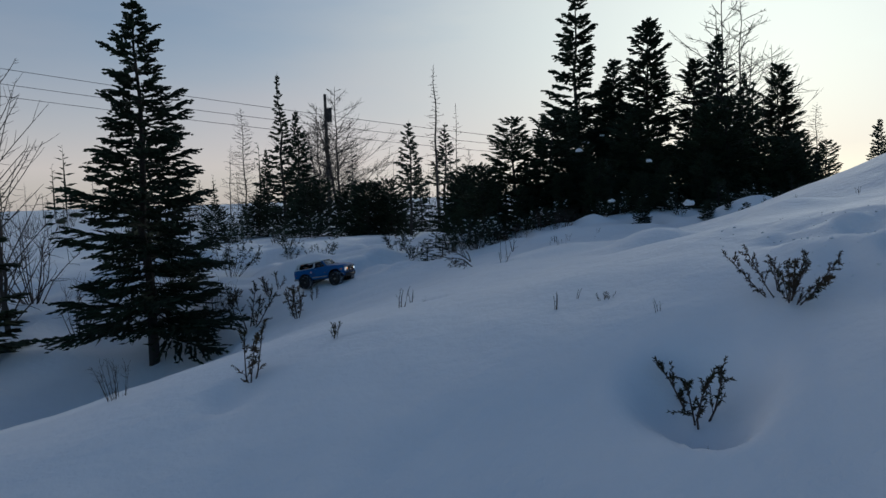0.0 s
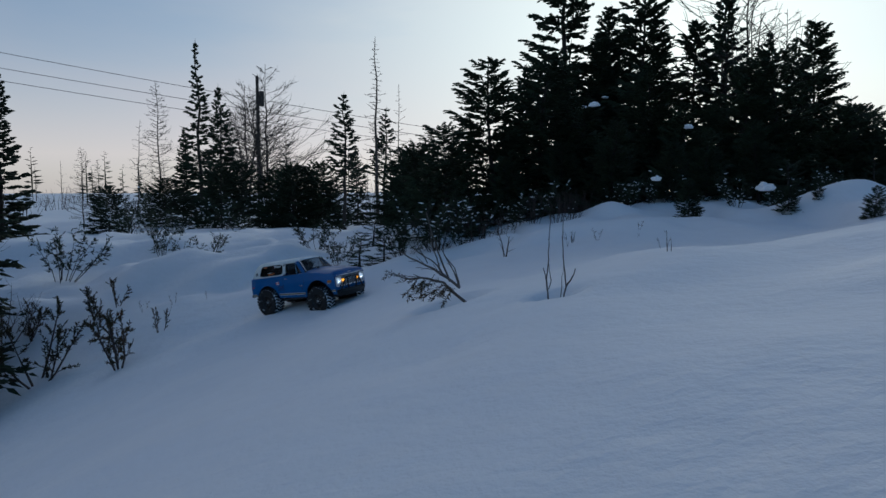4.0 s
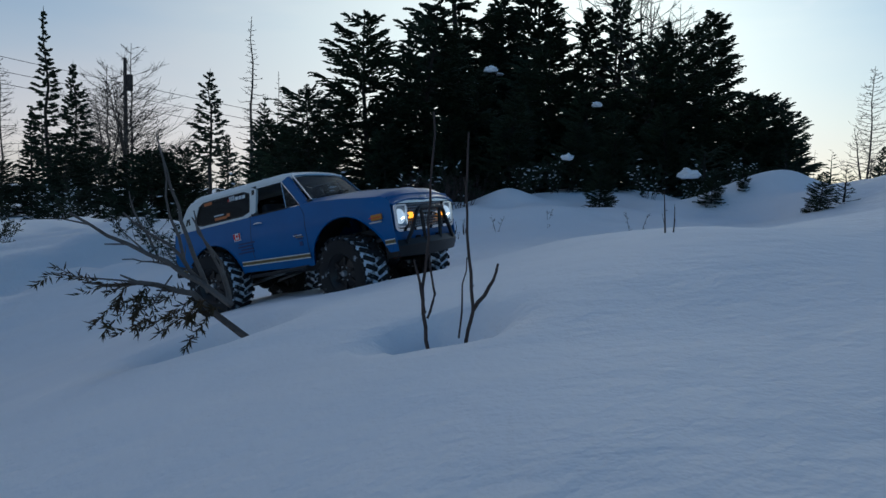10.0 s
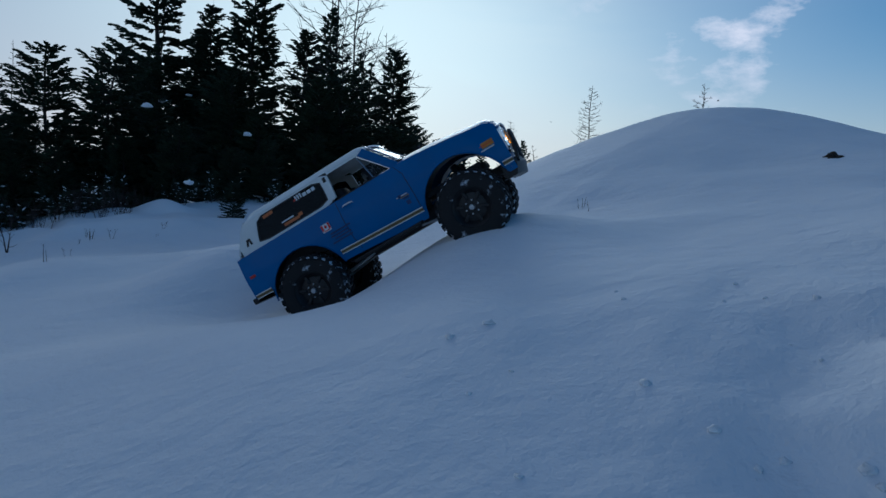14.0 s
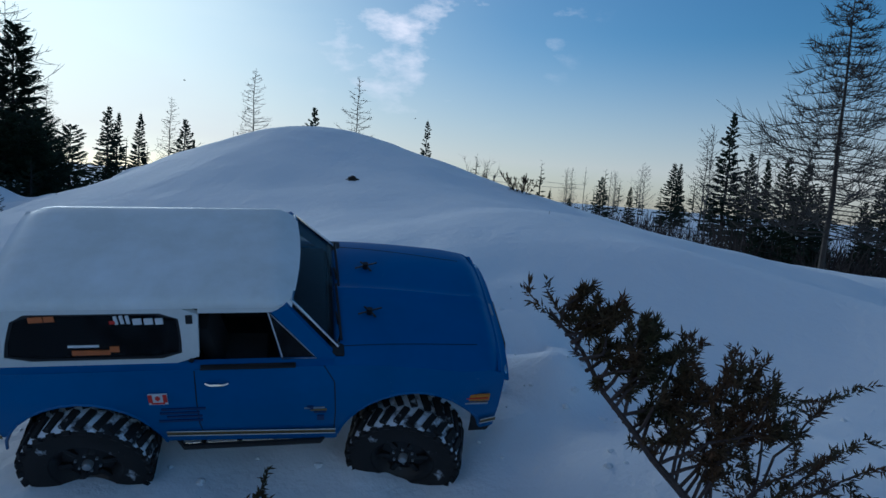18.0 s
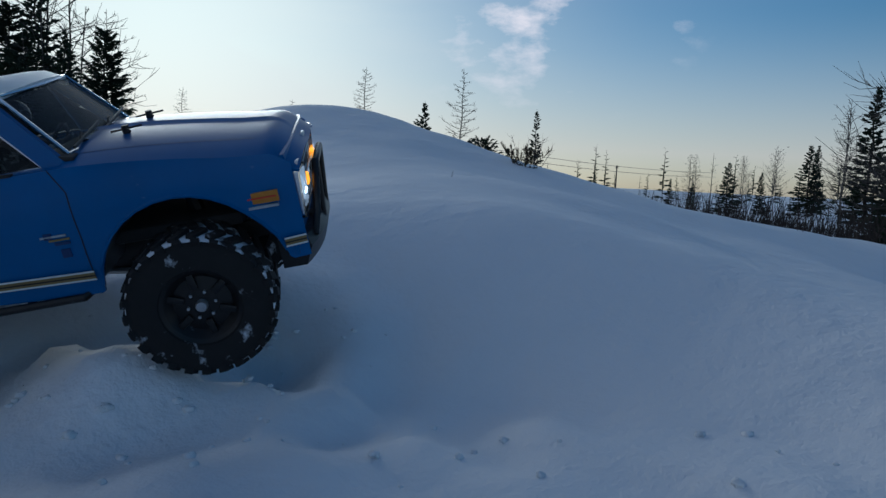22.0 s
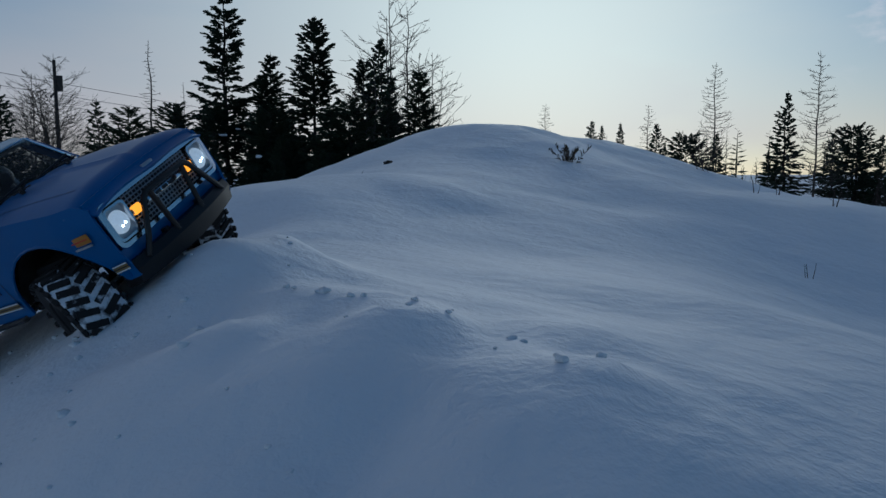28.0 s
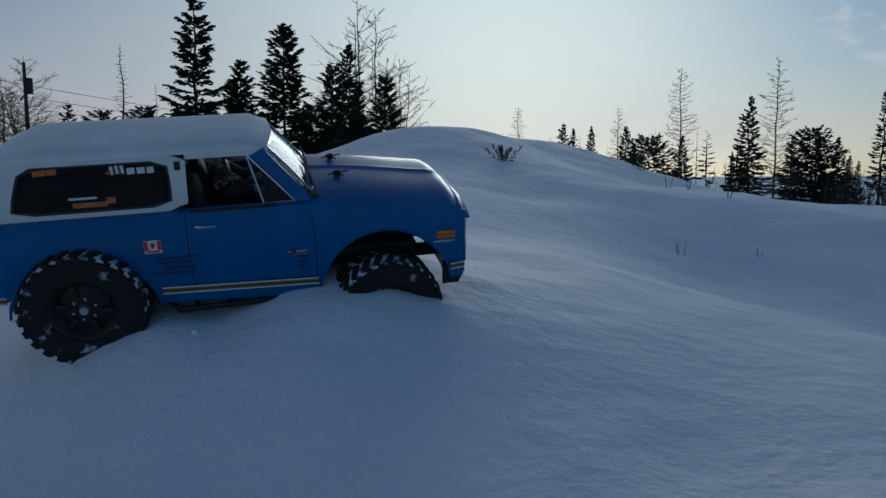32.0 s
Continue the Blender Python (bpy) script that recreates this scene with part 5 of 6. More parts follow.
def shrub(name, seed, h, r, label, stems=14, subs=7, mat=None, category="shrub", leafy=None, dusted=False):
    rng = random.Random(seed)
    t = new(name)
    tagged(t, label, category)
    g, w = Strands(), Strands()
    for k in range(stems):
        s = Strands()
        az, spread = rng.uniform(0, 6.283), rng.uniform(0.15, 1.0)
        top = Vector((math.cos(az) * r * spread, math.sin(az) * r * spread, h * rng.uniform(0.55, 1.0)))
        foot = Vector((top.x * 0.15, top.y * 0.15, -0.05))
        bend = rv(rng, 0.08 * h)
        pts = [foot, foot.lerp(top, 0.4) + bend, foot.lerp(top, 0.75) + bend * 0.7, top]
        s.limb(pts, 0.009 * h, 0.002 * h, 4)
        for m in range(subs):
            u = rng.uniform(0.25, 0.97)
            i = min(2, int(u * 3))
            p = pts[i].lerp(pts[i + 1], u * 3 - i)
            d = (top - foot).normalized() * rng.uniform(0.3, 1.0) + rv(rng, 0.8)
            q = p + d * h * rng.uniform(0.08, 0.24)
            s.limb([p, p.lerp(q, 0.5) + rv(rng, 0.02 * h), q], 0.004 * h, 0.0012 * h, 3)
            if leafy:
                for _ in range(6):
                    o = p.lerp(q, rng.uniform(0.1, 1.0))
                    g.spindle(o, o + (rv(rng, 1.0) + d.normalized()).normalized() * h * rng.uniform(0.05, 0.11), h * 0.013)
                if dusted and rng.random() < 0.3:
                    o = p.lerp(q, 0.6) + Vector((0, 0, h * 0.02))
                    w.spindle(o, o + Vector((d.x, d.y, 0.1)).normalized() * h * rng.uniform(0.08, 0.16), h * 0.022)
        raw("stem", s.v, s.f, mat or TWIG, t)
    if leafy:
        raw("foliage", g.v, g.f, leafy, t)
    if w.v:
        raw("snow_dusting", w.v, w.f, SNOW_LUMP, t)["kind"] = "stuff"
    return t


def plant(models, spots, seed, group="", tilt=1.2, wide=(0.9, 1.15)):
    """Copies of the models, scaled to each spot's height and turned at random; the first copies reuse the models themselves."""
    rng = random.Random(seed)
    made = []
    for k, (x, y, h) in enumerate(spots):
        ob, h0 = models[k % len(models)]
        s = h / h0
        w = s * rng.uniform(*wide)
        m = Matrix.Translation((x, y, gz(x, y) - 0.02)) @ Euler((radians(rng.uniform(-tilt, tilt)), radians(rng.uniform(-tilt, tilt)), rng.uniform(0, 6.283))).to_matrix().to_4x4()
        if k < len(models):
            one = ob
        else:
            one = copy_thing(ob, m)
        one.matrix_basis = m @ Matrix.Diagonal((w, w, s, 1))
        if group:
            one["group"] = group
        made.append(one)
    for ob, _ in models[len(spots):]:
        for o in (*ob.children_recursive, ob):
            bpy.data.objects.remove(o)
    return made


def far_spruces():
    spots = PLANTED["spruce"]
    models = [(spruce("spruce", 11 + k, 6.0, r, "dark green spruce standing in the snow", branches=nb, twigs=12, subs=1, droop=d, bare=b, gap=g, width=0.019), 6.0)
              for k, (r, nb, d, b, g) in enumerate(((1.35, 150, 0.30, 0.04, 0.10), (1.1, 140, 0.2, 0.08, 0.2), (1.6, 140, 0.35, 0.03, 0.15), (1.0, 140, 0.15, 0.05, 0.1)))]
    plant(models, spots, 3, "spruces round the clearing")
    thin = [(spruce("spruce", 31 + k, 7.0, r, "tall slim spruce with ragged branches", branches=110, twigs=11, subs=1, droop=0.2, bare=0.10, gap=0.35, width=0.016), 7.0) for k, r in enumerate((0.95, 1.1))]
    plant(thin, PLANTED["spruce_thin"], 4)
    scrappy = [(spruce("spruce", 41 + k, 4.0, 1.0, "scraggy spruce with a bare stem and tufted top", branches=56, twigs=12, subs=3, droop=0.05, bare=0.40, gap=0.3, width=0.018), 4.0) for k in range(2)]
    plant(scrappy, PLANTED["spruce_scrappy"], 5)
    bushy = [(spruce("spruce", 51 + k, 2.0, 1.1, "low bushy spruce above the snow", branches=110, twigs=13, subs=3, droop=0.1, bare=0.02, width=0.024, power=0.5), 2.0) for k in range(2)]
    plant(bushy, PLANTED["bushy"], 6)
    tall = spruce("spruce", 61, 5.2, 0.95, "tall spruce with a bare lower trunk", branches=100, twigs=18, subs=7, droop=0.12, bare=0.28, gap=0.45, width=0.0115, power=0.6)
    plant([(tall, 5.2)], PLANTED["spruce_tall"], 7)
    midt = [(spruce("spruce", 62 + 7 * k, 5.0, r, "dense dark spruce with a full crown", branches=150, twigs=18, subs=7, droop=0.15, bare=b, gap=g, width=0.0115, power=0.5), 5.0)
            for k, (r, b, g) in enumerate(((0.95, 0.12, 0.15), (1.1, 0.2, 0.25), (0.85, 0.1, 0.2)))]
    plant(midt, PLANTED["spruce_mid"], 8, "tall spruces behind the thicket", tilt=2)
    left = spruce("spruce", 63, 2.6, 0.66, "young spruce with sweeping dense branches", branches=150, twigs=24, subs=6, droop=0.22, bare=0.10, gap=0.06, width=0.0085, power=0.80, tip_up=0.45)
    plant([(left, 2.6)], PLANTED["spruce_left"], 9, tilt=0.5, wide=(1.0, 1.0))


def firs():
    models = [(spruce("fir", 71 + k, 1.4, r, "dark bushy fir in a snowy thicket", "fir tree", NEEDLE_FIR, branches=nb, twigs=22, subs=9, droop=d, bare=0.02, gap=g, width=0.0125, power=p, tip_up=0.5), 1.4)
              for k, (r, nb, d, g, p) in enumerate(((0.45, 92, 0.0, 0.05, 0.45), (0.54, 88, 0.1, 0.12, 0.4), (0.42, 84, -0.05, 0.1, 0.5)))]
    plant(models, PLANTED["fir"], 10, "firs of the thicket", tilt=7, wide=(0.95, 1.2))
    high = [(spruce("fir", 74 + k, 1.8, r, "tall dark fir crowding the thicket", "fir tree", NEEDLE_FIR, branches=nb, twigs=22, subs=8, droop=d, bare=0.05, gap=0.12, width=0.0110, power=0.5, tip_up=0.6), 1.8)
            for k, (r, nb, d) in enumerate(((0.46, 105, 0.0), (0.52, 100, 0.1)))]
    plant(high, PLANTED["fir_tall"], 25, "firs of the thicket", tilt=5, wide=(0.9, 1.1))
    small = [(spruce("fir", 81, 0.30, 0.13, "small fir half buried in snow", "fir tree", NEEDLE_FIR, branches=34, twigs=13, subs=5, droop=0.35, bare=0.0, width=0.020, power=0.45), 0.30)]
    plant(small, PLANTED["fir_small"], 11, "small firs in the snow", tilt=6, wide=(1.0, 1.4))
    tiny = [(spruce("spruce", 82, 0.30, 0.10, "tiny young spruce standing in the snow", branches=26, twigs=11, subs=4, droop=-0.1, bare=0.05, width=0.018, power=0.7), 0.30)]
    plant(tiny, PLANTED["spruce_small"], 12)


def bare_trees():
    larch = [(bare_tree("larch", 91 + k, 7.0, 1.5, "leafless larch with fine twigs", branches=90, subs=9, lift=0.15, low=0.12, thick_at=0.008, category="larch tree"), 7.0) for k in range(2)]
    plant(larch, PLANTED["larch"], 13, "leafless larches")
    big = bare_tree("larch", 95, 6.5, 2.7, "large old leafless larch with drooping limbs", branches=150, subs=26, lift=-0.12, low=0.2, thick_at=0.012, curl=0.5, category="larch tree")
    plant([(big, 6.5)], PLANTED["larch_big"], 14, tilt=1)
    wide = [(bare_tree("bare_tree", 97 + k, 8.0, 3.6, "broad leafless tree with a spreading crown", branches=120, subs=16, lift=0.5, low=0.12, fork=2, thick_at=0.010), 8.0) for k in range(2)]
    plant(wide, PLANTED["bare_wide"], 15)
    bare = [(bare_tree("bare_tree", 101 + k, 5.5, 2.0, "slim leafless birch against the bright sky", branches=50, subs=8, lift=0.5, low=0.3, fork=1, thick_at=0.0075, curl=0.5), 5.5) for k in range(2)]
    plant(bare, PLANTED["bare"], 16)
    fine = [(bare_tree("bare_tree", 105 + k, 5.0, 1.3, "pale leafless young birch", branches=40, subs=7, lift=0.9, low=0.25, thick_at=0.006, mat=BARK_GREY), 5.0) for k in range(2)]
    plant(fine, PLANTED["bare_fine"], 17, "young birches")
    dead = bare_tree("dead_tree", 108, 5.0, 1.0, "dead leaning tree with broken twigs", branches=30, subs=5, lift=0.2, low=0.3, lean=0.08, thick_at=0.008)
    plant([(dead, 5.0)], PLANTED["dead"], 18)
    tall = bare_tree("dead_tree", 109, 7.0, 0.75, "tall dead spruce stem with short broken branches", branches=70, subs=4, lift=-0.1, low=0.35, thick_at=0.010)
    plant([(tall, 7.0)], PLANTED["dead_tall"], 19, tilt=1)
    dfine = bare_tree("dead_tree", 110, 5.0, 0.6, "thin grey dead stem without bark", branches=34, subs=4, lift=0.2, low=0.3, thick_at=0.005)
    plant([(dfine, 5.0)], PLANTED["dead_fine"], 20)
    broken = bare_tree("dead_tree", 111, 1.5, 0.7, "snapped dead tree with bent branches", branches=16, subs=4, lift=0.3, low=0.5, lean=0.2, thick_at=0.02)
    plant([(broken, 1.5)], PLANTED["broken"], 21)
    left = [(bare_tree("bare_tree", 113 + k, 3.0, 0.9, "leafless alder with upright stems", branches=24, subs=6, lift=1.2, low=0.2, fork=2, thick_at=0.007), 3.0) for k in range(2)]
    plant(left, PLANTED["bare_left"], 22)


far_spruces()
firs()
bare_trees()


def far_woods():
    """Far belts of forest round the clearing, joined."""
    rng = random.Random(77)
    green, wood = Strands(), Strands()
    for k in range(420):
        a = rng.uniform(0, 6.283)
        d = rng.uniform(60, 150)
        x, y = 3 + d * math.sin(a), 5 + d * math.cos(a)
        h = rng.uniform(2.5, 6.5)
        z = gz(x, y)
        if rng.random() < 0.25:
            top = Vector((x, y, z + h))
            wood.limb([Vector((x, y, z - 0.3)), top], 0.06, 0.015, 3)
            for m in range(14):
                f = rng.uniform(0.25, 0.95)
                p = Vector((x, y, z + h * f))
                wood.limb([p, p + Vector((rng.uniform(-1, 1), rng.uniform(-1, 1), rng.uniform(0.1, 0.9))) * h * 0.22 * (1.1 - f)], 0.02, 0.008, 3)
            continue
        w = h * rng.uniform(0.14, 0.24)
        for m in range(26):
            f = (m + rng.random()) / 26
            az = rng.uniform(0, 6.283)
            p = Vector((x, y, z + h * f))
            green.spindle(p, p + Vector((math.cos(az), math.sin(az), -0.1 + 0.5 * f)) * (w * (1 - f) + 0.06 * h), h * 0.035 * (1.15 - f), 0.4)
        green.spindle(Vector((x, y, z)), Vector((x, y, z + h)), h * 0.02)
    tagged(raw("far_spruce_woods", green.v, green.f, NEEDLE), "distant dark spruce woods round the clearing", "forest", kind="stuff")
    tagged(raw("far_bare_woods", wood.v, wood.f, BARK), "distant leafless trees among the spruces", "forest", kind="stuff")
    brush = Strands()
    for k in range(1500):
        a = rng.uniform(radians(62), radians(118)) if k < 800 else rng.uniform(-1.2, 6.0)
        d = rng.uniform(13, 24) if k < 800 else rng.uniform(26, 90)
        x, y = 2 + d * math.sin(a), 5.5 + d * math.cos(a)
        if k >= 800 and math.hypot(x - 6, y - 10) < 16:
            continue
        z, h = gz(x, y), rng.uniform(0.4, 1.1) * (1 if k < 800 else 1.3)
        for m in range(7):
            foot = Vector((x + rng.uniform(-0.3, 0.3), y + rng.uniform(-0.3, 0.3), z - 0.05))
            tip = foot + Vector((rng.uniform(-0.4, 0.4), rng.uniform(-0.4, 0.4), h * rng.uniform(0.6, 1.1)))
            brush.limb([foot, foot.lerp(tip, 0.5) + rv(rng, 0.08), tip], 0.012, 0.005, 3)
    tagged(raw("brown_brush", brush.v, brush.f, BRUSH), "brown leafless brush beyond the snowy slope", "brush", kind="stuff")


far_woods()


# ---------------------------------------------------------------- plants in the snow
def needles_along(g, pts, rng, n, length, w):
    for k in range(n):
        s = (k + rng.random()) / n
        i = min(len(pts) - 2, int(s * (len(pts) - 1)))
        p = pts[i].lerp(pts[i + 1], s * (len(pts) - 1) - i)
        d = (pts[i + 1] - pts[i]).normalized()
        e = (d * 0.75 + rv(rng, 0.85)).normalized()
        g.spindle(p, p + e * length * rng.uniform(0.6, 1.2), w)


def sprig(name, seed, h, label, stems=4, spread=0.6, shoots=6, needles=14, leaf=None, lean=(0, 0), bark=None, category="juniper", thick_at=0.018, leaf_size=0.075, bare=0.25):
    """A small juniper or heath plant: bent stems, side shoots, and short needles on the shoots."""
    rng = random.Random(seed)
    t = new(name)
    tagged(t, label, category)
    g = Strands()
    for k in range(stems):
        s = Strands()
        az, out = rng.uniform(0, 6.283), spread * rng.uniform(0.25, 1.0)
        tip = Vector((math.cos(az) * out + lean[0], math.sin(az) * out + lean[1], rng.uniform(0.6, 1.0))) * h
        foot = Vector((tip.x * 0.08, tip.y * 0.08, -0.035))
        bend = rv(rng, 0.10 * h)
        pts = [foot, foot.lerp(tip, 0.35) + bend, foot.lerp(tip, 0.7) + bend * 0.8 + Vector((0, 0, 0.03 * h)), tip]
        s.limb(pts, thick_at * h, thick_at * 0.3 * h, 5)
        for m in range(shoots):
            u = bare + (0.98 - bare) * (m + rng.random()) / max(1, shoots)
            i = min(2, int(u * 3))
            p = pts[i].lerp(pts[i + 1], u * 3 - i)
            d = ((tip - foot).normalized() * rng.uniform(0.4, 1.0) + rv(rng, 0.75)).normalized()
            L = h * rng.uniform(0.14, 0.34) * (1.15 - 0.5 * u)
            q = p + d * L + Vector((0, 0, 0.15 * L))
            mid = p.lerp(q, 0.5) + rv(rng, 0.06 * L)
            s.limb([p, mid, q], thick_at * 0.32 * h, thick_at * 0.12 * h, 3)
            if leaf:
                needles_along(g, [p.lerp(mid, 0.4), mid, q], rng, needles, leaf_size * h, 0.012 * h)
        if leaf:
            needles_along(g, [pts[2], pts[3]], rng, needles, leaf_size * h, 0.012 * h)
        raw("stem", s.v, s.f, bark or TWIG, t)
    if leaf:
        raw("foliage", g.v, g.f, leaf, t)
    return t


def set_down(ob, x, y, turn=0.0, sink=0.0):
    ob.matrix_basis = pose(x, y, gz(x, y) - sink, 0, 0, turn)
    return ob


def twisted(name, label, branches, category="twig", bark=None, sprays=(), leaf=None, leaf_size=0.02, seed=1, leaf_wide=0.0012):
    """A leafless plant from named branches: each a list of points with a start and end radius; sprays carry needles."""
    rng = random.Random(seed)
    t = new(name)
    tagged(t, label, category)
    for pts, r0, r1 in branches:
        s = Strands()
        vs = [Vector(p) for p in pts]
        fine = []
        for a, b in zip(vs, vs[1:]):
            for k in range(3):
                fine.append(a.lerp(b, k / 3) + rv(rng, (b - a).length * 0.035))
        fine.append(vs[-1])
        s.limb(fine, r0, r1, 6)
        for k in range(len(fine) - 2):
            if rng.random() < 0.35:
                p = fine[k + 1]
                d = (fine[k + 2] - p).normalized() + rv(rng, 0.7)
                s.limb([p, p + d * r0 * rng.uniform(2, 6)], r1 * 0.9, r1 * 0.5, 3)
        raw("branch", s.v, s.f, bark or BARK_GREY, t)
    for a, b in sprays:
        g = Strands()
        a, b = Vector(a), Vector(b)
        n = max(3, int((b - a).length / 0.014))
        for k in range(n):
            p = a.lerp(b, (k + rng.random()) / n)
            q = p + ((b - a).normalized() + rv(rng, 0.75)).normalized() * (b - a).length * rng.uniform(0.22, 0.42)
            needles_along(g, [p, p.lerp(q, 0.5), q], rng, 16, leaf_size, leaf_wide)
        needles_along(g, [a, a.lerp(b, 0.5), b], rng, 26, leaf_size, leaf_wide)
        raw("needle_spray", g.v, g.f, leaf or NEEDLE_OLIVE, t)
    return t


def lump(name, seed, size, mat, label, category, kind=""):
    """An uneven rounded lump, flattened below."""
    rng = random.Random(seed)
    bm = bm_new()
    bmesh.ops.create_icosphere(bm, subdivisions=4, radius=1.0)
    off = Vector((seed * 1.7, seed * 0.3, 0))
    for v in bm.verts:
        d = v.co.normalized()
        r = 1 + 0.42 * noise.noise(d * 1.6 + off) + 0.24 * noise.noise(d * 4.0 + off) + 0.08 * noise.noise(d * 10 + off)
        v.co = d * r
        if v.co.z < -0.3:
            v.co.z = -0.3 + (v.co.z + 0.3) * 0.3
        v.co = Vector((v.co.x * size[0], v.co.y * size[1], v.co.z * size[2]))
    ob = part(name, bm, mat)
    return tagged(ob, label, category, kind=kind)


def heath():
    """Junipers and heath sprigs standing out of the snow."""
    for k, (x, y, h) in enumerate(SPOTS["juniper"]):
        set_down(sprig("juniper", 200 + k, h, "brown-green juniper sprig standing out of the snow", stems=3 + k % 3, spread=0.45 + 0.2 * (k % 3), shoots=9, needles=22, leaf_size=0.062, leaf=NEEDLE_OLIVE if k % 2 else NEEDLE_BROWN), x, y, 40 * k)["group"] = "juniper sprigs"
    for k, (x, y, h) in enumerate(SPOTS["low_juniper"]):
        set_down(sprig("juniper", 240 + k, h, "low spreading juniper half sunk in snow", stems=11, spread=1.4, shoots=11, needles=26, leaf_size=0.075, leaf=NEEDLE_BROWN), x, y, 70 * k)
    for k, (x, y, h) in enumerate(SPOTS["twig"]):
        set_down(sprig("twig", 270 + k, h, "thin bare twig poking out of the snow", stems=2 + k % 2, spread=0.45, shoots=3, leaf=None, category="twig", thick_at=0.03), x, y, 55 * k)["group"] = "twigs in the snow"
    for k, (x, y, h) in enumerate(SPOTS["leaf_sprig"]):
        set_down(sprig("heath_sprig", 300 + k, h, "little heath sprig with dry reddish leaves", stems=2, spread=0.7, shoots=3, needles=5, leaf=LEAF_RED, category="heath plant", leaf_size=0.14), x, y, 85 * k)
    for k, (x, y, h) in enumerate(SPOTS["shrub"]):
        set_down(shrub("shrub", 330 + k, h, h * 0.7, "brown leafless shrub at the snow's edge", stems=12, subs=12), x, y, 33 * k)["group"] = "brown shrubs"
    for k, (x, y, h) in enumerate(SPOTS["evergreen_shrub"]):
        set_down(shrub("evergreen_shrub", 360 + k, h, h * 0.9, "dark evergreen shrub dusted with snow", stems=10, subs=12, mat=BARK_DARK, leafy=NEEDLE_FIR, dusted=True), x, y, 33 * k)["group"] = "evergreen shrubs"


heath()


def dead_bush():
    b = SPOTS["bush"][0]
    fan = [([(0.025, 0.02, -0.055), (-0.05, 0.0, 0.018), (-0.12, -0.01, 0.030), (-0.17, -0.015, 0.028)], 0.0085, 0.003),
           ([(0.0, 0.0, 0.0), (-0.06, -0.01, 0.045), (-0.13, -0.02, 0.085), (-0.20, -0.03, 0.125)], 0.0075, 0.0022),
           ([(-0.04, 0.0, 0.03), (-0.09, 0.01, 0.085), (-0.15, 0.02, 0.125)], 0.005, 0.0015),
           ([(-0.03, 0.0, 0.02), (-0.06, 0.01, 0.09), (-0.085, 0.02, 0.16), (-0.105, 0.02, 0.235)], 0.0055, 0.0014),
           ([(-0.05, 0.0, 0.035), (-0.085, 0.01, 0.12), (-0.095, 0.015, 0.20)], 0.0040, 0.0012),
           ([(0.0, 0.0, 0.0), (-0.03, 0.02, 0.07), (-0.06, 0.03, 0.12)], 0.0042, 0.0013),
           ([(0.0, 0.0, 0.0), (-0.015, 0.01, 0.06), (-0.05, 0.02, 0.10), (-0.055, 0.02, 0.13)], 0.0035, 0.0012),
           ([(-0.10, -0.01, 0.075), (-0.13, 0.0, 0.13), (-0.135, 0.0, 0.155)], 0.0026, 0.001),
           ([(-0.06, 0.0, 0.05), (-0.10, -0.02, 0.062), (-0.135, -0.03, 0.065)], 0.0026, 0.001),
           ([(-0.08, 0.0, 0.04), (-0.10, -0.02, 0.0), (-0.09, -0.025, -0.03)], 0.0018, 0.0008),
           ([(-0.11, -0.01, 0.028), (-0.17, -0.03, 0.040), (-0.22, -0.04, 0.048)], 0.0022, 0.0008)]
    sprays = [((-0.12, -0.02, 0.028), (-0.225, -0.04, 0.045)), ((-0.10, -0.01, 0.03), (-0.15, -0.03, -0.02)), ((-0.13, -0.02, 0.03), (-0.165, -0.03, -0.015)), ((-0.04, 0.0, 0.01), (-0.06, -0.01, -0.025)), ((-0.11, -0.01, 0.03), (-0.12, -0.03, -0.01)), ((-0.03, -0.01, 0.01), (-0.09, -0.03, -0.035)), ((-0.05, 0.0, 0.01), (-0.11, -0.01, -0.03)), ((-0.02, 0.0, 0.0), (-0.05, -0.03, -0.045)), ((-0.06, 0.01, 0.02), (-0.13, 0.01, -0.01)), ((-0.08, -0.02, 0.0), (-0.14, -0.04, -0.035))]
    fan = [([tuple(c * 0.74 for c in p) for p in pts], r0 * 0.5, r1 * 0.6) for pts, r0, r1 in fan]
    sprays = [(tuple(c * 0.74 for c in a), tuple(c * 0.74 for c in b)) for a, b in sprays]
    t = twisted("dead_bush", "weathered grey dead bush with a few olive needle sprays", fan, "bush", BARK_GREY, sprays, NEEDLE_BROWN, 0.010, 7, 0.0011)
    t.matrix_basis = pose(b[0], b[1], b[2] + 0.008, 0, 0, -6)


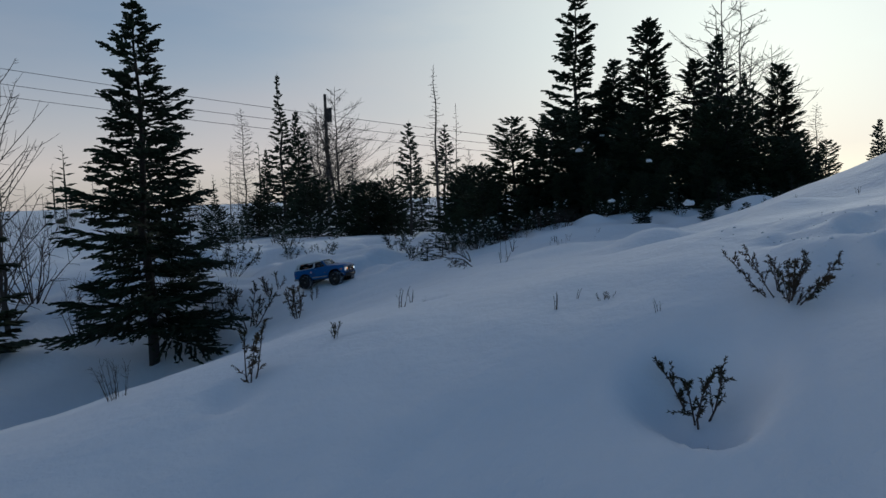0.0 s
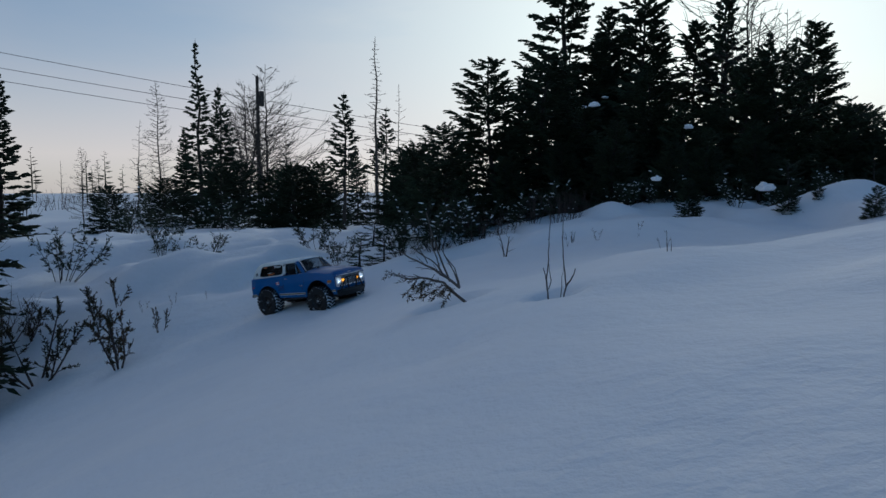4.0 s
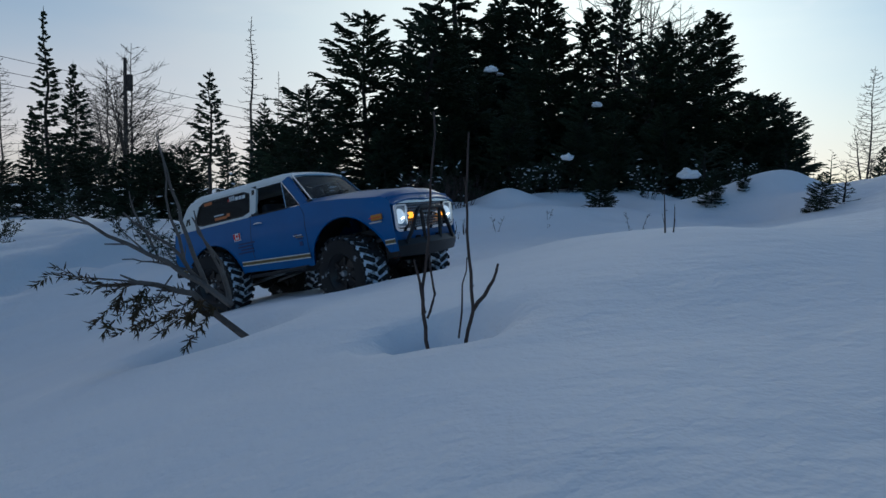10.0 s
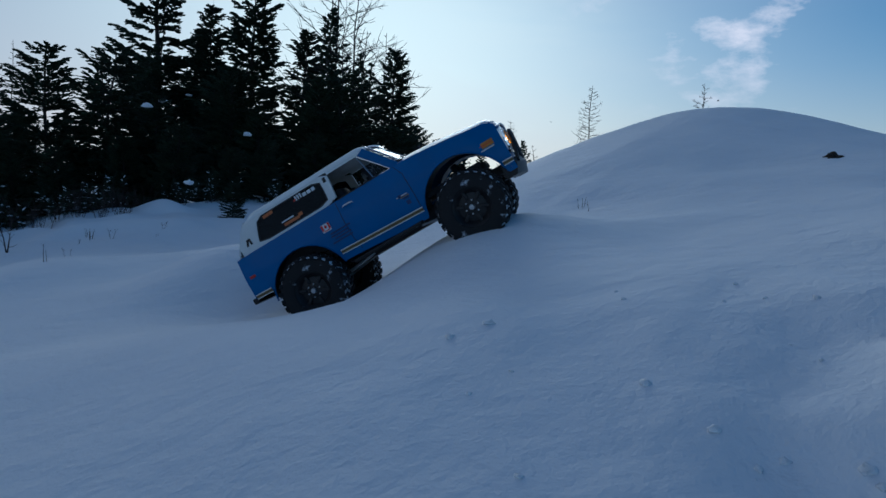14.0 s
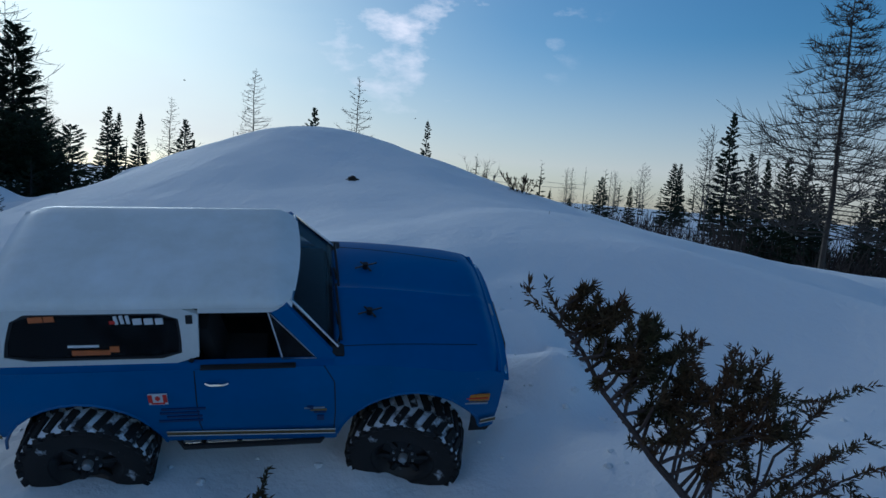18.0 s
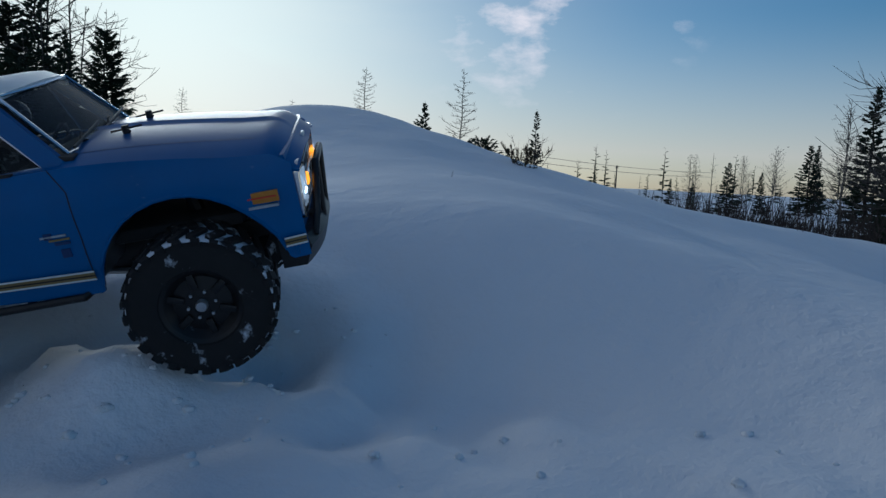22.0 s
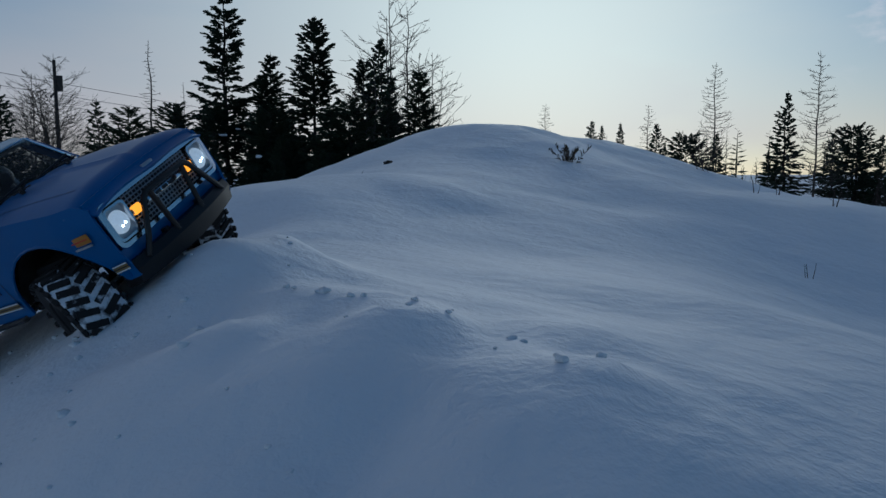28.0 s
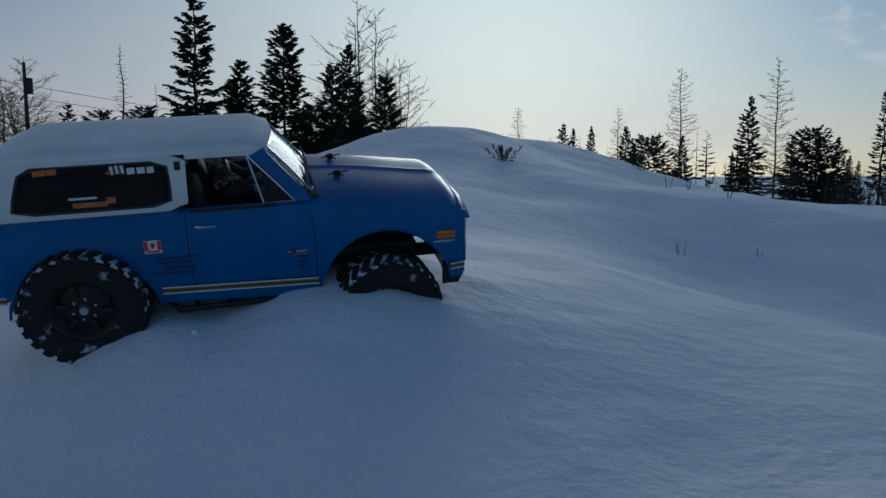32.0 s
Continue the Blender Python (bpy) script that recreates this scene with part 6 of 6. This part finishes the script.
def stick_pair():
    """Two bare stems out of one melt hole, in their own plane: across and up."""
    x, y, z = SPOTS["sticks"][0]
    u = 0.00034
    first = [([(0, 0, -90), (5, 0, 0), (-5, 4, 90), (-14, 0, 175), (-5, -6, 290), (0, 5, 400), (2, 0, 560)], 5.6, 2.0),
             ([(-6, 0, 120), (-20, -4, 190), (-33, -6, 240)], 3.6, 2.2),
             ([(-2, 2, 110), (14, 8, 165), (2, 8, 220), (-3, 6, 270)], 3.4, 1.6)]
    second = [([(66, 20, -60), (88, 22, 60), (98, 24, 130), (86, 24, 250), (74, 28, 390), (80, 26, 520)], 5.4, 2.0),
              ([(98, 24, 128), (135, 18, 182), (146, 16, 206), (152, 14, 234)], 5.0, 2.4),
              ([(72, 30, 60), (74, 34, 150), (84, 36, 244)], 2.6, 1.4)]
    for k, (stems, text) in enumerate(((first, "tall bare brown stem rising from a melt hole"), (second, "tall forked brown stem beside its twin"))):
        stems = [([tuple(u * c for c in p) for p in pts], r0 * u, r1 * u) for pts, r0, r1 in stems]
        twisted("stem", text, stems, "stem", TWIG, seed=3 + k).matrix_basis = pose(x, y, z, 0, 0, -10.5)
    a = math.radians(-10.5)
    e = lump("earth_clump", 5, (0.030, 0.018, 0.016), EARTH, "dark earth and dead leaves in a melt hole", "earth clump")
    ex, ey = x + 0.018 * math.cos(a), y + 0.018 * math.sin(a) + 0.004
    e.matrix_basis = pose(ex, ey, gz(ex, ey) + 0.007, 0, -20, -10.5 + 10)


def leaning_juniper():
    """The tall juniper that leans over the snow beside the truck's way."""
    x, y, z = SPOTS["leaning"][0]
    tip = Vector(LEAN_TIP)
    side = Vector(LEAN_SIDE).normalized()
    rng = random.Random(17)
    along = tip.normalized()
    bow = Vector((0, 0, -0.02))
    stem = [Vector((0, 0, -0.05)), tip * 0.3 + bow, tip * 0.62 + bow, tip]
    branches = [([tuple(p) for p in stem], 0.0048, 0.0012)]
    sprays = []
    for k in range(34):
        s = 0.12 + 0.86 * (k + rng.random() * 0.5) / 34
        p = tip * s + bow * min(1, 4 * s * (1 - s))
        reach = 0.135 * (1.12 - s) ** 0.8 * (0.75 if k % 3 == 2 else 1.0)
        d = (side * rng.uniform(0.6, 1.1) + along * rng.uniform(-0.15, 0.75) + rv(rng, 0.28)).normalized()
        q = p + d * reach
        mid = p.lerp(q, 0.5) + rv(rng, 0.010)
        branches.append(([tuple(p), tuple(mid), tuple(q)], 0.0017, 0.0007))
        for j in range(4):
            a = p.lerp(mid, 0.5 + 0.3 * j) if j < 2 else mid.lerp(q, 0.35 * (j - 1))
            b = a + (d * 0.9 + rv(rng, 0.85)).normalized() * reach * rng.uniform(0.28, 0.42)
            sprays.append((tuple(a), tuple(b)))
        sprays.append((tuple(mid.lerp(q, 0.7)), tuple(q + d * 0.012)))
    for s in (0.82, 0.88, 0.94):
        p = tip * s
        sprays.append((tuple(p), tuple(p + (along + rv(rng, 0.6)).normalized() * 0.045)))
    t = twisted("leaning_juniper", "leaning juniper with rust-brown and green needles", branches, "juniper", TWIG, sprays, NEEDLE_RUST, 0.0080, 23, 0.0010)
    t.matrix_basis = pose(x, y, z)


def snow_crumbs():
    """Loose crumbs and clods thrown up beside the wheels."""
    rng = random.Random(88)
    bm = bm_new()
    bmesh.ops.create_icosphere(bm, subdivisions=2, radius=1.0)
    ball = [v.co.copy() for v in bm.verts]
    tris = [[v.index for v in f.verts] for f in bm.faces]
    bm.free()
    verts, faces = [], []
    way = [r for r in TRUCK_ROWS if r[0] >= 16.5]
    for a, b in zip(way, way[1:]):
        for k in range(24):
            t = rng.random()
            head = math.radians(a[4])
            side, on = rng.choice((-1, 1)) * rng.gauss(0.112, 0.022), rng.uniform(-0.22, 0.20)
            x = a[1] + (b[1] - a[1]) * t + on * math.cos(head) - side * math.sin(head)
            y = a[2] + (b[2] - a[2]) * t + on * math.sin(head) + side * math.cos(head)
            r = 0.0015 + 0.0030 * rng.random() ** 2
            c = Vector((x, y, gz(x, y) + 0.25 * r))
            off, n = rv(rng, 9.0), len(verts)
            for v in ball:
                w = v * r * (1 + 0.75 * noise.noise(v * 1.9 + off))
                verts.append(c + Vector((w.x * 1.2, w.y * 1.1, w.z * 0.75)))
            faces += [[n + i for i in f] for f in tris]
    ob = raw("snow_crumbs", verts, faces, SNOW_LUMP, smooth=True)
    tagged(ob, "loose crumbs and clods of churned snow", "snow", kind="stuff")


dead_bush()
stick_pair()
leaning_juniper()


def snow_clumps():
    for k, (x, y, z, a, b, c) in enumerate(CLUMPS[::3]):
        ob = lump("snow_clump", 40 + k, (a * 0.5, b * 0.5, c * 0.6), SNOW_LUMP, "white snow clump caught on dark branches", "snow clump")
        ob.matrix_basis = pose(x, y, z, 0, 0, 50 * k)
        ob["group"] = "snow clumps in the thicket"
    for k, (x, y) in enumerate(HOLES):
        ob = lump("dark_rock", 60 + k, (0.034, 0.026, 0.020), EARTH, "dark rock showing through the snow", "rock")
        ob.matrix_basis = pose(x, y, gz(x, y) - 0.012, 0, 0, 30)


snow_clumps()


# ---------------------------------------------------------------- power line and bird
def power_lines():
    def pole_at(name, x, y, h, arm, turn):
        p = new(name)
        tagged(p, "weathered wooden utility pole with a transformer" if arm < 1 else "far wooden utility pole with a crossarm", "utility pole")
        bm = bm_new()
        part("shaft", tube(bm, [(0, 0, -0.5), (0, 0, h)], [0.16, 0.10], 8), POLE_WOOD, p)
        if arm < 1:
            bm = bm_new()
            tube(bm, [(0.26, 0, h - 1.9), (0.26, 0, h - 0.95)], 0.17, 10)
            part("transformer", bm, POLE_WOOD, p)
            bm = bm_new()
            tube(bm, [(-0.3, 0, h - 2.3), (0.0, 0, h - 1.9)], 0.06, 6)
            part("bracket", bm, POLE_WOOD, p)
        else:
            bm = bm_new()
            box(bm, (0, 0, h - 0.5), (arm, 0.12, 0.12))
            part("crossarm", bm, POLE_WOOD, p)
            for k in (-1, 0, 1):
                bm = bm_new()
                tube(bm, [(k * arm * 0.45, 0, h - 0.45), (k * arm * 0.45, 0, h - 0.1)], 0.05, 6)
                part("insulator", bm, POLE_WOOD, p)
        p.matrix_basis = pose(x, y, -0.4, 0, 0, turn)
        return p

    for name, x, y, h, arm, turn in POLES:
        pole_at("utility_pole", x, y, h, arm, turn)
    for pts, r in WIRES:
        bm = bm_new()
        a, b, sag = Vector(pts[0]), Vector(pts[1]), pts[2]
        line = [a.lerp(b, k / 24) - Vector((0, 0, sag * 4 * (k / 24) * (1 - k / 24))) for k in range(25)]
        tagged(part("power_cable", tube(bm, line, r, 4), CABLE), "thin dark power cable sagging across the sky", "cable")["group"] = "power cables"


power_lines()


def bird(name, span, label):
    """A small dark bird with spread wings, nose along +x."""
    t = new(name)
    tagged(t, label, "bird")
    bm = bm_new()
    part("body", tube(bm, [(-0.22 * span, 0, 0), (-0.08 * span, 0, 0), (0.06 * span, 0, 0.005), (0.16 * span, 0, 0.01), (0.21 * span, 0, 0.01)], [0.012 * span, 0.05 * span, 0.065 * span, 0.045 * span, 0.005 * span], 8), BIRD, t)
    bm = bm_new()
    plate(bm, [(-0.20, -0.03), (-0.20, 0.03), (-0.34, 0.06), (-0.34, -0.06)], 0.01 * span, lambda a, b, d: (a * span, b * span, d))
    part("tail", bm, BIRD, t)
    for s in (-1, 1):
        bm = bm_new()
        plate(bm, [(0.08, 0.03), (0.10, 0.25), (0.02, 0.5), (-0.05, 0.28), (-0.08, 0.03)], 0.015 * span, lambda a, b, d: (a * span, s * b * span, d + abs(b) * span * 0.35))
        part("wing", bm, BIRD, t)
    return t


BIRDS = [bird("bird", 0.45, "small dark bird flying with raised wings"), bird("bird", 0.40, "small dark bird flying far off")]


# ---------------------------------------------------------------- movement
# seconds, place of the axle middle, heading from +x, nose up, lean
TRUCK_ROWS = [
    (0, -0.158, 8.393, 0.008, -19.2, 9.7, -1.4),
    (1.5, 0.084, 8.291, 0.023, -30.7, 8.5, -0.6),
    (3, 0.437, 7.891, 0.067, -38.9, 8.4, 3.4),
    (6, 0.812, 7.369, 0.152, -28.9, 11.6, 2.9),
    (7, 0.985, 7.117, 0.211, -36.9, 19.9, 6.2),
    (9, 1.110, 7.025, 0.259, -41.6, 16.7, 2.8),
    (10, 1.263, 6.708, 0.312, -42.5, 12.1, 2.1),
    (11, 1.520, 6.552, 0.390, -43.1, 14.7, -12.5),
    (12, 1.805, 5.973, 0.472, -46.8, -0.4, 0.8),
    (13, 2.164, 5.502, 0.561, -17.9, -2.1, 5.0),
    (14, 2.231, 5.049, 0.601, -39.8, 33.9, 2.5),
    (16.5, 2.101, 4.256, 0.615, -75.6, -1.9, 15.7),
    (17, 2.104, 4.121, 0.636, -62.3, 0.2, 33.0),
    (18, 2.074, 3.867, 0.615, -45.0, 3.6, 32.0),
    (19, 2.199, 3.796, 0.627, -34.4, 13.2, 29.5),
    (20, 2.472, 3.760, 0.670, -22.0, 14.2, 29.2),
    (21, 2.392, 3.792, 0.666, -32.1, 13.4, 22.9),
    (22, 2.373, 3.763, 0.688, -40.9, 12.7, 14.9),
    (23, 2.459, 3.624, 0.710, -44.4, 8.7, 12.2),
    (24, 2.467, 3.419, 0.707, -30.9, 6.1, 18.6),
    (24.5, 2.529, 3.196, 0.691, -38.3, 9.3, 18.7),
    (26, 2.546, 2.738, 0.652, -46.2, 21.6, 25.0),
    (29, 2.668, 2.462, 0.663, -39.3, 15.8, 29.9),
    (30, 2.726, 2.361, 0.721, -43.1, 14.3, 29.7),
    (31, 2.837, 2.069, 0.647, -42.4, 7.1, 21.8),
    (32, 2.938, 1.971, 0.652, -2.7, 3.8, 16.7),
]
# seconds and degrees of steering to the left
snow_crumbs()

STEER = [(0, 0), (6, 0), (9, -8), (11, -14), (12, -10), (13, 0), (14.5, -6), (16.5, -24), (18, -14), (20, 0), (23, 6), (24, 0), (26, -12), (27.5, -26), (30.6, -26), (31.3, -8), (32, 4)]


# seconds and height of the axles in the body as the springs give: front, rear
RIDE = ([(0, -0.006), (11, -0.010), (12, -0.008), (30, -0.008), (32, -0.010)], [(0, 0.0), (11, 0.0), (12, 0.006), (13, -0.014), (14, -0.004), (16.5, 0.0), (30, 0.004), (31, 0.012), (32, 0.022)])


def along(table, t):
    for (a, p), (b, q) in zip(table, table[1:]):
        if a <= t <= b:
            return p + (q - p) * (t - a) / (b - a)
    return table[-1][1]


def truck_pose(x, y, z, heading, nose, lean):
    return pose(x, y, z, lean, -nose, heading)


def motions():
    walk(TRUCK, [(t, truck_pose(*r)) for t, *r in TRUCK_ROWS])
    # the wheels roll by the way driven
    rolled, rows = 0.0, []
    scene.frame_set(frame(0))
    last = TRUCK.matrix_world.copy()
    for k in range(321):
        t = k / 10
        scene.frame_set(frame(t))
        m = TRUCK.matrix_world.copy()
        ahead = m.to_3x3() @ Vector((1, 0, 0))
        step = (m.translation - last.translation).dot(ahead) / 0.0615
        slip = 0.35 if (16.4 < t < 23.2 or 28.2 < t < 31.0) else 0.0
        rolled += max(-1.2, min(1.2, step + slip))
        last = m
        rows.append((t, rolled))
    for n, wheel in enumerate(WHEELS):
        keys = []
        for t, a in rows:
            turn = Matrix.Rotation(radians(along(STEER, t)), 4, "Z") if n < 2 else Matrix()
            keys.append((t, Matrix.Translation(Vector(WHEEL_AT[n]) + Vector((0, 0, along(RIDE[n // 2], t)))) @ turn @ Matrix.Rotation(a, 4, "Y")))
        walk(wheel, keys)
    for one, way in zip(BIRDS, BIRD_WAYS):
        rows = []
        for i, (t, x, y, z) in enumerate(way):
            a, b = way[max(0, i - 1)], way[min(len(way) - 1, i + 1)]
            rows.append((t, pose(x, y, z, 0, 0, math.degrees(math.atan2(b[2] - a[2], b[1] - a[1])))))
        walk(one, rows)
    scene.frame_set(1)


motions()
